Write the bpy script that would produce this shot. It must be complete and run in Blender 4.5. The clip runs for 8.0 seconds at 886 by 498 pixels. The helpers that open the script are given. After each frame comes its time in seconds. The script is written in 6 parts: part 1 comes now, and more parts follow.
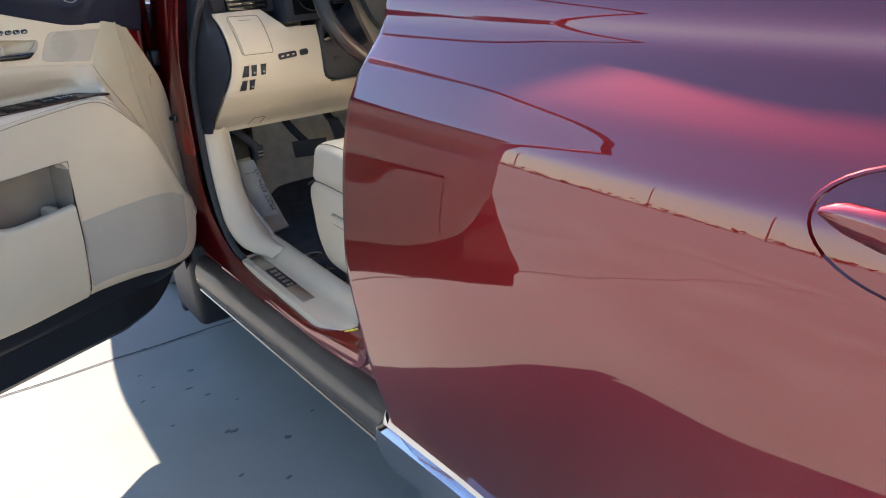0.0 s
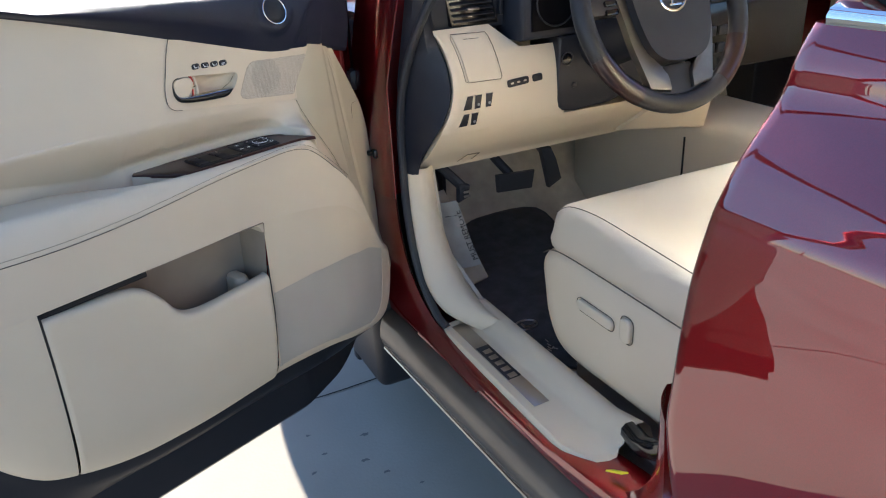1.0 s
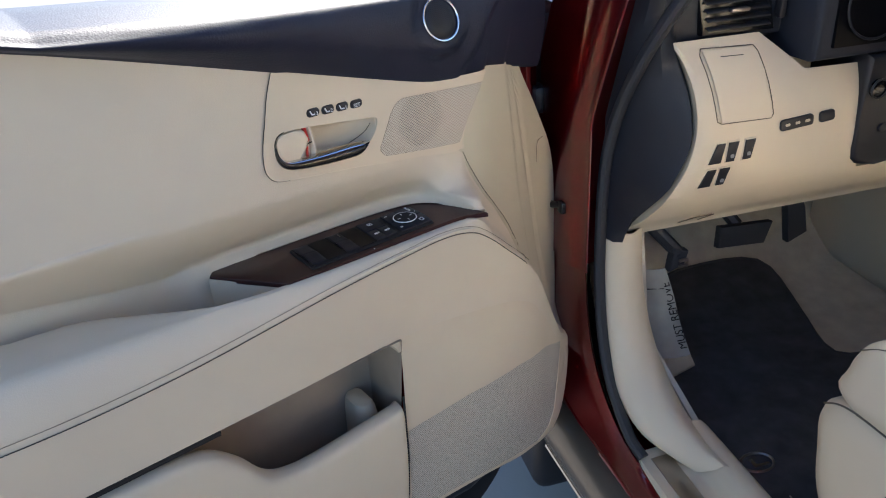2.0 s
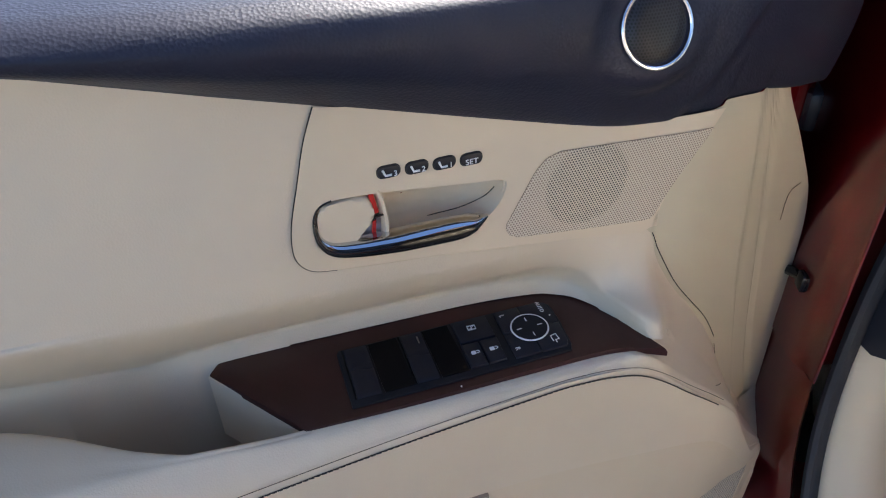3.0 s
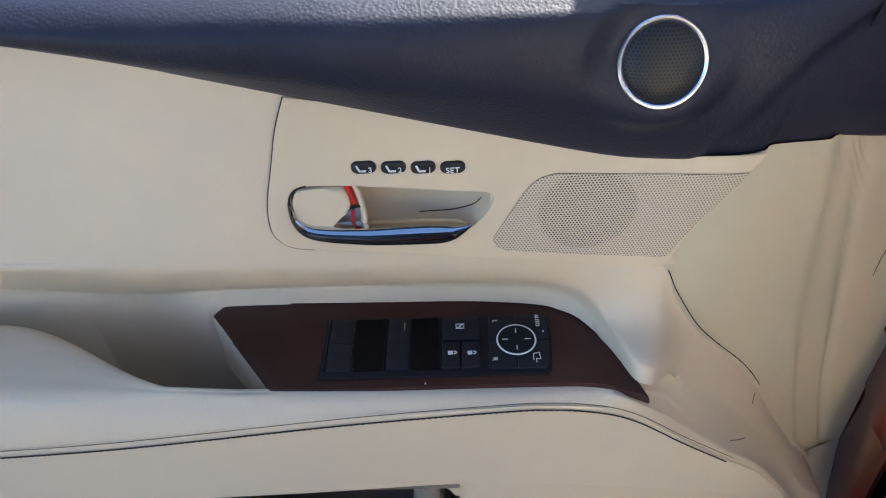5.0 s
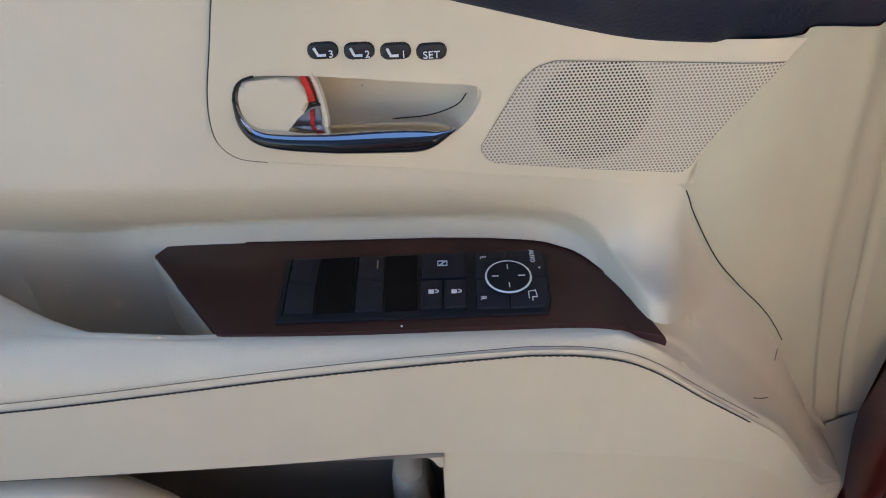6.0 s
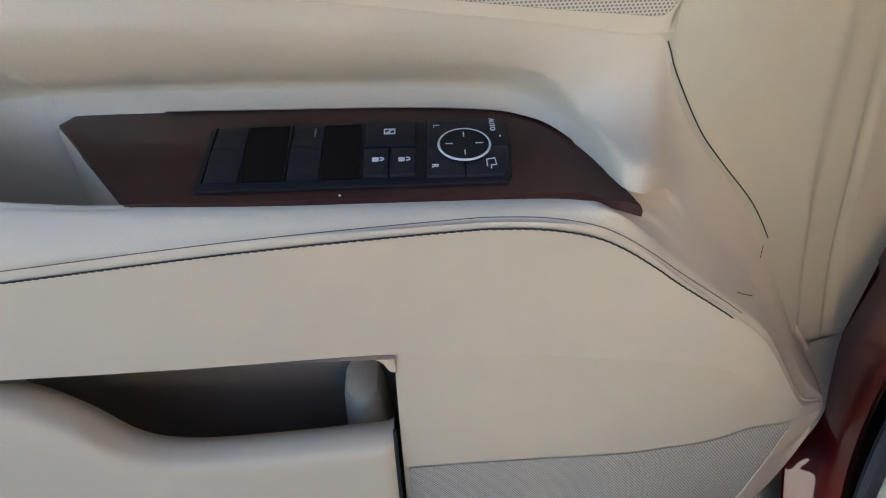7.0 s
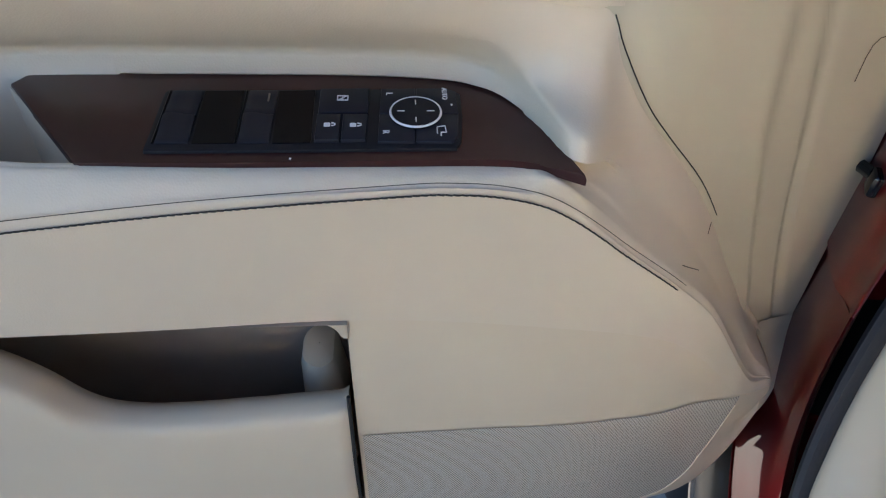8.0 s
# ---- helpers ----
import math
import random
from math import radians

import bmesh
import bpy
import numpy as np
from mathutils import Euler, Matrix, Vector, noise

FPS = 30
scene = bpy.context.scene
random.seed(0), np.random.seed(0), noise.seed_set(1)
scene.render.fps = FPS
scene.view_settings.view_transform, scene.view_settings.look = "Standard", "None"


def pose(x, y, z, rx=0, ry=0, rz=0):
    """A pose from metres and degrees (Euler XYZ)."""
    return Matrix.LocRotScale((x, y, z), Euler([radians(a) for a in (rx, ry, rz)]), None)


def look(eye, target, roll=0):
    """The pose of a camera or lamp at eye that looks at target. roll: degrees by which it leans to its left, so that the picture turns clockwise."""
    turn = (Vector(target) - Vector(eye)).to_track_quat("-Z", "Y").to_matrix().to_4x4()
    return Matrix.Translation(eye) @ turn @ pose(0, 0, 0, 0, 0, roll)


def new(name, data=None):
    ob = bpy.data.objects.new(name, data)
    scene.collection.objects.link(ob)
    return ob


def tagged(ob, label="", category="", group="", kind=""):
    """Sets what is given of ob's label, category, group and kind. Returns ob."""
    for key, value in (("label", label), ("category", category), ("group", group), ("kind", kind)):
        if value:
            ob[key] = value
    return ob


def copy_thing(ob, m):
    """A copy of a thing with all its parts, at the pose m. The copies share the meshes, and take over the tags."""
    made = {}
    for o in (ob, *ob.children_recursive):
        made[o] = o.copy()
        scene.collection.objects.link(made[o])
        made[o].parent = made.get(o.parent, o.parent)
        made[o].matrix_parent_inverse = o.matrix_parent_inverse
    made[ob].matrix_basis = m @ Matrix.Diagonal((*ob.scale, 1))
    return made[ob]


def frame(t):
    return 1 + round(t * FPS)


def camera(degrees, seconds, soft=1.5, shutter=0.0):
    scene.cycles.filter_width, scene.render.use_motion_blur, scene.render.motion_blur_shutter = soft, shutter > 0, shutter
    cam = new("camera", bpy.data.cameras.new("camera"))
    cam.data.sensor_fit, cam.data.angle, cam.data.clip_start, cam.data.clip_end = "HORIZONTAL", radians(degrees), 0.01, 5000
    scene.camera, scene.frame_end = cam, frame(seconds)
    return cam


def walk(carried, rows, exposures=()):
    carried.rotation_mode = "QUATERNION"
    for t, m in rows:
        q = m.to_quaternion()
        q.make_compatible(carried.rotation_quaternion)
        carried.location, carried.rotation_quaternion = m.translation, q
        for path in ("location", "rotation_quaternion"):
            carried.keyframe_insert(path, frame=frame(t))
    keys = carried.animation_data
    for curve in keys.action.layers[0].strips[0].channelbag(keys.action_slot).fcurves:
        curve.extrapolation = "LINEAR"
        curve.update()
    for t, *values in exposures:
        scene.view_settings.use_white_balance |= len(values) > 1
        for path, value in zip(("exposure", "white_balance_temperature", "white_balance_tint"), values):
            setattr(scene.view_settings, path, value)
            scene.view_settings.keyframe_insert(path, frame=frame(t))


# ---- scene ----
# The plan is drawn in units of K metres: x to the car's right, y to its front, z up.
K = 0.845
cam = camera(61.0, 8.0, soft=1.1)
PATH = [
    (0, (0.133, 0.247, 1.374), (1.176, 1.758, 0.581), -2.6),
    (0.5, (0.107, 0.566, 1.433), (1.115, 2.09, 0.619), -1.9),
    (1, (0.133, 0.835, 1.434), (0.909, 2.474, 0.592), -3.2),
    (1.5, (0.219, 1.142, 1.443), (0.772, 2.861, 0.583), -3.5),
    (1.7, (0.242, 1.243, 1.438), (0.719, 2.972, 0.555), -3.8),
    (2.8, (0.356, 1.759, 1.436), (0.504, 3.392, 0.291), -0.6),
    (3, (0.395, 1.802, 1.439), (0.262, 3.391, 0.232), -1.7),
    (3.5, (0.49, 1.836, 1.46), (-0.001, 3.307, 0.197), -3.0),
    (4, (0.528, 1.85, 1.474), (-0.121, 3.229, 0.18), -3.3),
    (4.5, (0.536, 1.853, 1.477), (-0.129, 3.203, 0.159), -3.5),
    (4.7, (0.533, 1.859, 1.479), (-0.097, 3.206, 0.142), -3.1),
    (6, (0.519, 1.892, 1.372), (-0.048, 3.282, 0.051), -2.0),
    (6.5, (0.516, 1.901, 1.326), (-0.015, 3.283, -0.019), -1.4),
    (7, (0.532, 1.904, 1.289), (0.037, 3.255, -0.1), -0.5),
    (7.5, (0.546, 1.898, 1.283), (0.097, 3.239, -0.131), 1.3),
    (8, (0.551, 1.897, 1.287), (0.125, 3.242, -0.13), 2.4),
]
walk(cam, [(t, look(Vector(eye) * K, Vector(target) * K, roll)) for t, eye, target, roll in PATH],
     exposures=((0.0, 1.26, 6450, 11), (1.0, 1.25, 6450, 11), (1.7, 1.18, 6480, 12), (3.0, 1.05, 6520, 15), (3.6, 1.27, 6580, 13), (4.2, 1.35, 6500, 11), (4.7, 1.35, 6450, 11), (6.0, 1.32, 6480, 11), (8.0, 1.32, 6330, 10)))

# ---- light ----
SUN = Vector((0.305, 1.15, 1.0)).normalized()
world = bpy.data.worlds.new("world")
scene.world = world
world.use_nodes = True
wn = world.node_tree
sky = wn.nodes.new("ShaderNodeTexSky")
sky.sky_type = "NISHITA"
sky.sun_disc = False
sky.air_density, sky.dust_density, sky.ozone_density = 1.15, 0.3, 5.0
sky.altitude = 1500
sky.sun_elevation = math.asin(SUN.z)
sky.sun_rotation = math.atan2(SUN.x, SUN.y)
wn.links.new(sky.outputs[0], wn.nodes["Background"].inputs[0])
wn.nodes["Background"].inputs[1].default_value = 0.15
sun = new("sun", bpy.data.lights.new("sun", "SUN"))
sun.data.energy, sun.data.angle, sun.data.color = 5.0, radians(0.5), (1.0, 0.95, 0.87)
sun.matrix_world = look(SUN * 30, (0, 0, 0))


# ---- materials ----
def shader(name, color, rough=0.5, metal=0.0, coat=0.0, coat_rough=0.03, spec=0.5):
    m = bpy.data.materials.new(name)
    m.use_nodes = True
    b = m.node_tree.nodes["Principled BSDF"]
    b.inputs["Base Color"].default_value = (*color, 1)
    b.inputs["Roughness"].default_value = rough
    b.inputs["Metallic"].default_value = metal
    b.inputs["Coat Weight"].default_value = coat
    b.inputs["Coat Roughness"].default_value = coat_rough
    b.inputs["Specular IOR Level"].default_value = spec
    return m


def node(m, kind, **values):
    n = m.node_tree.nodes.new(kind)
    for key, value in values.items():
        if key == "op":
            n.operation = value
        else:
            n.inputs[key.replace("_", " ")].default_value = value
    return n


def vary(m, color_a, color_b, scale=6.0, detail=5.0, rough=None):
    """Two tones of one surface by a soft noise, and wear in its gloss."""
    t = m.node_tree
    b = t.nodes["Principled BSDF"]
    co = t.nodes.new("ShaderNodeTexCoord")
    n = node(m, "ShaderNodeTexNoise", Scale=scale, Detail=detail)
    t.links.new(co.outputs["Object"], n.inputs["Vector"])
    r = t.nodes.new("ShaderNodeValToRGB")
    r.color_ramp.elements[0].color, r.color_ramp.elements[1].color = (*color_a, 1), (*color_b, 1)
    r.color_ramp.elements[0].position, r.color_ramp.elements[1].position = 0.3, 0.7
    t.links.new(n.outputs[0], r.inputs[0])
    t.links.new(r.outputs[0], b.inputs["Base Color"])
    if rough:
        q = node(m, "ShaderNodeMapRange", To_Min=rough[0], To_Max=rough[1])
        t.links.new(n.outputs[0], q.inputs[0])
        t.links.new(q.outputs[0], b.inputs["Roughness"])
    return m


def relief(m, scale, strength, distance=0.001, kind="noise"):
    """Fine relief: leather grain, pile or cast texture."""
    t = m.node_tree
    b = t.nodes["Principled BSDF"]
    co = t.nodes.new("ShaderNodeTexCoord")
    if kind == "cells":
        n = node(m, "ShaderNodeTexVoronoi", Scale=scale)
    else:
        n = node(m, "ShaderNodeTexNoise", Scale=scale, Detail=4.0)
    t.links.new(co.outputs["Object"], n.inputs["Vector"])
    u = node(m, "ShaderNodeBump", Strength=strength, Distance=distance)
    t.links.new(n.outputs[0], u.inputs["Height"])
    t.links.new(u.outputs[0], b.inputs["Normal"])
    return m


PAINT = vary(shader("burgundy_paint", (0.2, 0.02, 0.03), 0.45, 0.92, 1.0, 0.004), (0.185, 0.0015, 0.004), (0.235, 0.0025, 0.006), 900, 2)
PAINT.node_tree.nodes["Principled BSDF"].inputs["Coat IOR"].default_value = 1.95
BEIGE = relief(vary(shader("beige_leather", (0.6, 0.5, 0.37), 0.45), (0.62, 0.515, 0.378), (0.66, 0.552, 0.407), 5, 5, (0.42, 0.5)), 900, 0.18, 0.0004, "cells")
BEIGE_HARD = relief(vary(shader("beige_plastic", (0.6, 0.5, 0.36), 0.5), (0.62, 0.51, 0.362), (0.655, 0.542, 0.388), 7, 5, (0.45, 0.56)), 1400, 0.1, 0.0003)
FLANGE = relief(vary(shader("olive_beige_plastic", (0.5, 0.44, 0.31), 0.55), (0.51, 0.445, 0.31), (0.545, 0.475, 0.335), 7, 5, (0.5, 0.6)), 1400, 0.1, 0.0003)
VINYL = relief(vary(shader("dark_vinyl", (0.02, 0.02, 0.022), 0.42, 0.0, 0.0, 0.03, 0.32), (0.011, 0.013, 0.026), (0.016, 0.019, 0.035), 9, 4, (0.44, 0.54)), 560, 0.3, 0.0006, "cells")
BLACK = relief(shader("black_plastic", (0.016, 0.0165, 0.020), 0.42, 0, 0, 0.03, 0.38), 900, 0.1, 0.0003)
KEY = relief(vary(shader("key_plastic", (0.012, 0.013, 0.018), 0.4, 0, 0, 0.03, 0.34), (0.006, 0.007, 0.013), (0.009, 0.0105, 0.018), 60, 3, (0.45, 0.55)), 1500, 0.08, 0.0002)
SWITCH = relief(vary(shader("switch_plastic", (0.012, 0.013, 0.018), 0.42, 0, 0, 0.03, 0.22), (0.006, 0.007, 0.010), (0.009, 0.010, 0.014), 60, 3, (0.45, 0.55)), 1500, 0.08, 0.0002)
DASH = relief(vary(shader("dash_plastic", (0.02, 0.021, 0.026), 0.55, 0, 0, 0.03, 0.35), (0.017, 0.018, 0.024), (0.024, 0.026, 0.033), 12, 4), 900, 0.12, 0.0004)
RIM_WOOD = vary(shader("dark_rim_wood", (0.02, 0.01, 0.008), 0.3, 0.0, 0.5, 0.05, 0.3), (0.014, 0.006, 0.005), (0.03, 0.012, 0.009), 25, 6)
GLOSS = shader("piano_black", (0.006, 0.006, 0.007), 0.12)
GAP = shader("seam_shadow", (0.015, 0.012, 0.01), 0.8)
THREAD = shader("dark_thread", (0.03, 0.025, 0.02), 0.8)
CHROME = shader("chrome", (0.62, 0.62, 0.63), 0.06, 1.0)
RING = shader("bright_ring", (0.78, 0.78, 0.80), 0.22, 1.0)
SATIN = shader("satin_metal", (0.42, 0.38, 0.35), 0.32, 1.0)
WHITE = shader("white_print", (0.75, 0.75, 0.75), 0.5)
GREY_PRINT = shader("grey_print", (0.22, 0.22, 0.22), 0.5)
RED = shader("red_marker", (0.5, 0.02, 0.015), 0.4)
MAT = relief(vary(shader("charcoal_mat", (0.03, 0.03, 0.033), 0.95), (0.035, 0.036, 0.04), (0.075, 0.076, 0.082), 30, 6), 1500, 0.9, 0.002)
RUBBER = relief(shader("rubber", (0.03, 0.031, 0.035), 0.65), 300, 0.2, 0.001)
ROCKER = relief(vary(shader("grey_cladding", (0.09, 0.085, 0.08), 0.24), (0.095, 0.078, 0.062), (0.125, 0.105, 0.082), 8, 4), 700, 0.05, 0.0005)
WOOD = vary(shader("stained_wood", (0.1, 0.03, 0.02), 0.45, 0.0, 0.55, 0.03, 0.12), (0.027, 0.0085, 0.008), (0.056, 0.017, 0.015), 14, 6)
WOOD.node_tree.nodes["Principled BSDF"].inputs["Coat IOR"].default_value = 1.4
PAPER = vary(shader("paper", (0.6, 0.58, 0.53), 0.7), (0.25, 0.24, 0.21), (0.36, 0.345, 0.31), 20, 4)
CONCRETE = relief(vary(shader("concrete", (0.5, 0.47, 0.42), 0.85), (0.33, 0.295, 0.243), (0.45, 0.402, 0.332), 1.6, 9), 120, 0.35, 0.002)
# the pocket's inner shade is put into this browner colour
POCKET_SHADE = relief(vary(shader("shaded_pocket_beige", (0.3, 0.235, 0.175), 0.85), (0.28, 0.22, 0.165), (0.34, 0.27, 0.2), 14, 4), 900, 0.15, 0.0004)
SEAM = shader("beige_seam", (0.10, 0.075, 0.05), 0.7)
STAIN = shader("dark_stain", (0.17, 0.16, 0.145), 0.85)
LEAF = vary(shader("dull_green", (0.05, 0.07, 0.03), 0.8), (0.03, 0.045, 0.02), (0.07, 0.09, 0.04), 3, 5)
STEEL = shader("painted_steel", (0.12, 0.11, 0.10), 0.5, 0.3)
YELLOW = shader("yellow_tag", (0.8, 0.75, 0.02), 0.5)
CREAM_CARPET = relief(vary(shader("cream_carpet", (0.4, 0.36, 0.29), 0.95), (0.46, 0.41, 0.33), (0.58, 0.53, 0.43), 30, 6), 1000, 0.7, 0.002)


def perforate(m, pitch, hole, dark, centre=None, radius=0.0, faint=None):
    """Rows of small round holes, set in hexagons, in metres of the UV map."""
    t = m.node_tree
    b = t.nodes["Principled BSDF"]
    base = b.inputs["Base Color"].links[0].from_socket
    uv = t.nodes.new("ShaderNodeUVMap")
    uv.uv_map = "door"

    def math_node(op, a, c=None):
        n = t.nodes.new("ShaderNodeVectorMath")
        n.operation = op
        t.links.new(a, n.inputs[0])
        if c is not None:
            n.inputs[1].default_value = c
        return n
    grid = math_node("MULTIPLY", uv.outputs[0], (1 / pitch, 1 / pitch / 1.732, 0))
    ends = []
    for shift in ((0, 0, 0), (0.5, 0.5, 0)):
        f = math_node("FRACTION", math_node("ADD", grid.outputs[0], shift).outputs[0])
        q = math_node("MULTIPLY", math_node("SUBTRACT", f.outputs[0], (0.5, 0.5, 0)).outputs[0], (1, 1.732, 0))
        ends.append(math_node("LENGTH", q.outputs[0]).outputs["Value"])
    low = node(m, "ShaderNodeMath", op="MINIMUM")
    t.links.new(ends[0], low.inputs[0])
    t.links.new(ends[1], low.inputs[1])
    r = node(m, "ShaderNodeMapRange", From_Min=hole * 0.75, From_Max=hole * 1.1, To_Min=1.0, To_Max=0.0)
    t.links.new(low.outputs[0], r.inputs[0])
    x = t.nodes.new("ShaderNodeMix")
    x.data_type = "RGBA"
    t.links.new(r.outputs[0], x.inputs[0])
    t.links.new(base, x.inputs[6])
    x.inputs[7].default_value = (*dark, 1)
    if centre:
        d = math_node("DISTANCE", uv.outputs[0], centre)
        k = node(m, "ShaderNodeMapRange", From_Min=radius * 0.96, From_Max=radius * 1.04)
        t.links.new(d.outputs["Value"], k.inputs[0])
        y = t.nodes.new("ShaderNodeMix")
        y.data_type = "RGBA"
        t.links.new(k.outputs[0], y.inputs[0])
        y.inputs[6].default_value, y.inputs[7].default_value = (*dark, 1), (*faint, 1)
        t.links.new(y.outputs[2], x.inputs[7])
    t.links.new(x.outputs[2], b.inputs["Base Color"])
    return m


GRILLE = perforate(vary(shader("perforated_beige", (0.6, 0.5, 0.36), 0.5), (0.57, 0.495, 0.385), (0.61, 0.53, 0.415), 8, 4), 0.0019, 0.33, (0.035, 0.025, 0.018), (1.0780, 0.9709, 0), 0.028, (0.23, 0.175, 0.13))
FINE_GRILLE = perforate(vary(shader("fine_mesh_beige", (0.5, 0.43, 0.33), 0.6), (0.55, 0.49, 0.40), (0.59, 0.53, 0.43), 8, 4), 0.0022, 0.33, (0.19, 0.165, 0.13))
DARK_MESH = perforate(vary(shader("speaker_mesh", (0.06, 0.06, 0.065), 0.45, 0.3), (0.016, 0.016, 0.019), (0.024, 0.024, 0.028), 30, 3), 0.0019, 0.33, (0.002, 0.002, 0.002))
BROWN_BLACK = shader("smoked_gloss", (0.003, 0.003, 0.004), 0.3, 0, 0, 0.03, 0.12)
# warm sunlight put into a colour, for the patch low on the door
SUN_AMBER = shader("sun_patch_amber", (0.7, 0.3, 0.12), 0.2)
GLASS = bpy.data.materials.new("glass")
GLASS.use_nodes = True
GLASS.node_tree.nodes["Principled BSDF"].inputs["Transmission Weight"].default_value = 1.0
GLASS.node_tree.nodes["Principled BSDF"].inputs["Roughness"].default_value = 0.0
GLASS.node_tree.nodes["Principled BSDF"].inputs["Base Color"].default_value = (0.75, 0.85, 0.85, 1)


# ---- building helpers ----
DA = radians(22)
DU, DN, DE = Vector((math.cos(DA), math.sin(DA), 0)), Vector((math.sin(DA), -math.cos(DA), 0)), -1.925


def D(u, e, z):
    """A place on the open door: u along it to the hinge, e out of it towards the seat side, z up."""
    return DU * (u + 1) + DN * (DE + e) + Vector((0, 0, z))


def lerp(keys, x):
    """A value between keys (x, value or tuple of values), smooth."""
    if x <= keys[0][0]:
        return keys[0][1]
    for (a, va), (b, vb) in zip(keys, keys[1:]):
        if x <= b:
            f = (x - a) / (b - a)
            if isinstance(va, tuple):
                return tuple(p + (q - p) * f for p, q in zip(va, vb))
            return va + (vb - va) * f
    return keys[-1][1]


def curve(points, n=8, closed=False):
    """A smooth line through the points."""
    pts = [Vector(p) for p in points]
    out = []
    count = len(pts)
    for i in range(count if closed else count - 1):
        if closed:
            a, b, c, d = pts[i - 1], pts[i], pts[(i + 1) % count], pts[(i + 2) % count]
        else:
            a, b, c, d = pts[max(i - 1, 0)], pts[i], pts[i + 1], pts[min(i + 2, count - 1)]
        for k in range(n):
            f = k / n
            out.append(0.5 * ((2 * b) + (c - a) * f + (2 * a - 5 * b + 4 * c - d) * f * f + (3 * b - a - 3 * c + d) * f ** 3))
    if not closed:
        out.append(pts[-1])
    return out


def smooth_keys(keys, n=6):
    """The keys of lerp, with a smooth line through them."""
    dims = len(keys[0][1]) if isinstance(keys[0][1], tuple) else 1
    cols = []
    for c in range(dims):
        cols.append([(k[0], k[1][c] if dims > 1 else k[1], 0) for k in keys])
    lines = [curve(c, n) for c in cols]
    if dims == 1:
        return [(p.x, p.y) for p in lines[0]]
    return [(row[0].x, tuple(p.y for p in row)) for row in zip(*lines)]


def part(name, bm, material, parent, label="", flat=False, normals=True, mapped=False):
    """Links a bmesh, drawn in plan units, as one mesh object under a thing or a part. mapped: door metres as its UV."""
    if normals:
        bmesh.ops.recalc_face_normals(bm, faces=bm.faces)
    if mapped:
        layer = bm.loops.layers.uv.new("door")
        for f in bm.faces:
            for lp in f.loops:
                lp[layer].uv = (lp.vert.co.dot(DU) * K, lp.vert.co.z * K)
    bmesh.ops.scale(bm, vec=(K, K, K), verts=bm.verts)
    me = bpy.data.meshes.new(name)
    bm.to_mesh(me)
    bm.free()
    me.materials.append(material)
    if not flat:
        me.shade_smooth()
        me.set_sharp_from_angle(angle=radians(38))
    ob = new(name, me)
    ob.parent = parent
    if label:
        tagged(ob, label)
    return ob


def thing(name, label, category, kind="", group=""):
    return tagged(new(name), label, category, group, kind)


def sheet(rows, closed=False):
    """A surface through rows of places."""
    bm = bmesh.new()
    grid = [[bm.verts.new(p) for p in row] for row in rows]
    for a, b in zip(grid, grid[1:]):
        m = len(a)
        for i in range(m if closed else m - 1):
            bm.faces.new((a[i], a[(i + 1) % m], b[(i + 1) % m], b[i]))
    return bm


def thick(bm, depth):
    """Gives a sheet thickness, away from its faces' normals."""
    bmesh.ops.recalc_face_normals(bm, faces=bm.faces)
    bmesh.ops.solidify(bm, geom=bm.faces[:], thickness=depth)
    return bm


def slab(outline, depth, bevel=0.0, seg=2):
    """A plate with that outline, which goes depth (a vector) into its support."""
    bm = bmesh.new()
    top = [bm.verts.new(p) for p in outline]
    low = [bm.verts.new(Vector(p) + Vector(depth)) for p in outline]
    face = bm.faces.new(top)
    bm.faces.new(low[::-1])
    m = len(top)
    for i in range(m):
        bm.faces.new((top[i], low[i], low[(i + 1) % m], top[(i + 1) % m]))
    if bevel:
        bmesh.ops.bevel(bm, geom=list(face.edges), offset=bevel, segments=seg, profile=0.5, affect="EDGES")
    return bm


def tube(line, radius, seg=8, flat=1.0):
    """A rod along a line; radius is a number or a function of 0..1 along it."""
    bm = bmesh.new()
    pts = [Vector(p) for p in line]
    rings = []
    side = None
    for i, p in enumerate(pts):
        way = (pts[min(i + 1, len(pts) - 1)] - pts[max(i - 1, 0)]).normalized()
        if side is None:
            side = way.orthogonal().normalized()
        side = (side - way * side.dot(way)).normalized()
        up = way.cross(side)
        r = radius(i / (len(pts) - 1)) if callable(radius) else radius
        rings.append([bm.verts.new(p + (side * math.cos(6.2832 * k / seg) + up * flat * math.sin(6.2832 * k / seg)) * r) for k in range(seg)])
    for a, b in zip(rings, rings[1:]):
        for k in range(seg):
            bm.faces.new((a[k], a[(k + 1) % seg], b[(k + 1) % seg], b[k]))
    bm.faces.new(rings[0][::-1])
    bm.faces.new(rings[-1])
    return bm


def box(lo, hi, bevel=0.0, seg=2):
    bm = bmesh.new()
    bmesh.ops.create_cube(bm, size=1)
    lo, hi = Vector(lo), Vector(hi)
    for v in bm.verts:
        v.co = (lo + hi) / 2 + Vector([a * b for a, b in zip(v.co, hi - lo)])
    if bevel:
        bmesh.ops.bevel(bm, geom=bm.edges[:], offset=bevel, segments=seg, profile=0.5, affect="EDGES")
    return bm


def steps(a, b, n):
    return [a + (b - a) * i / n for i in range(n + 1)]


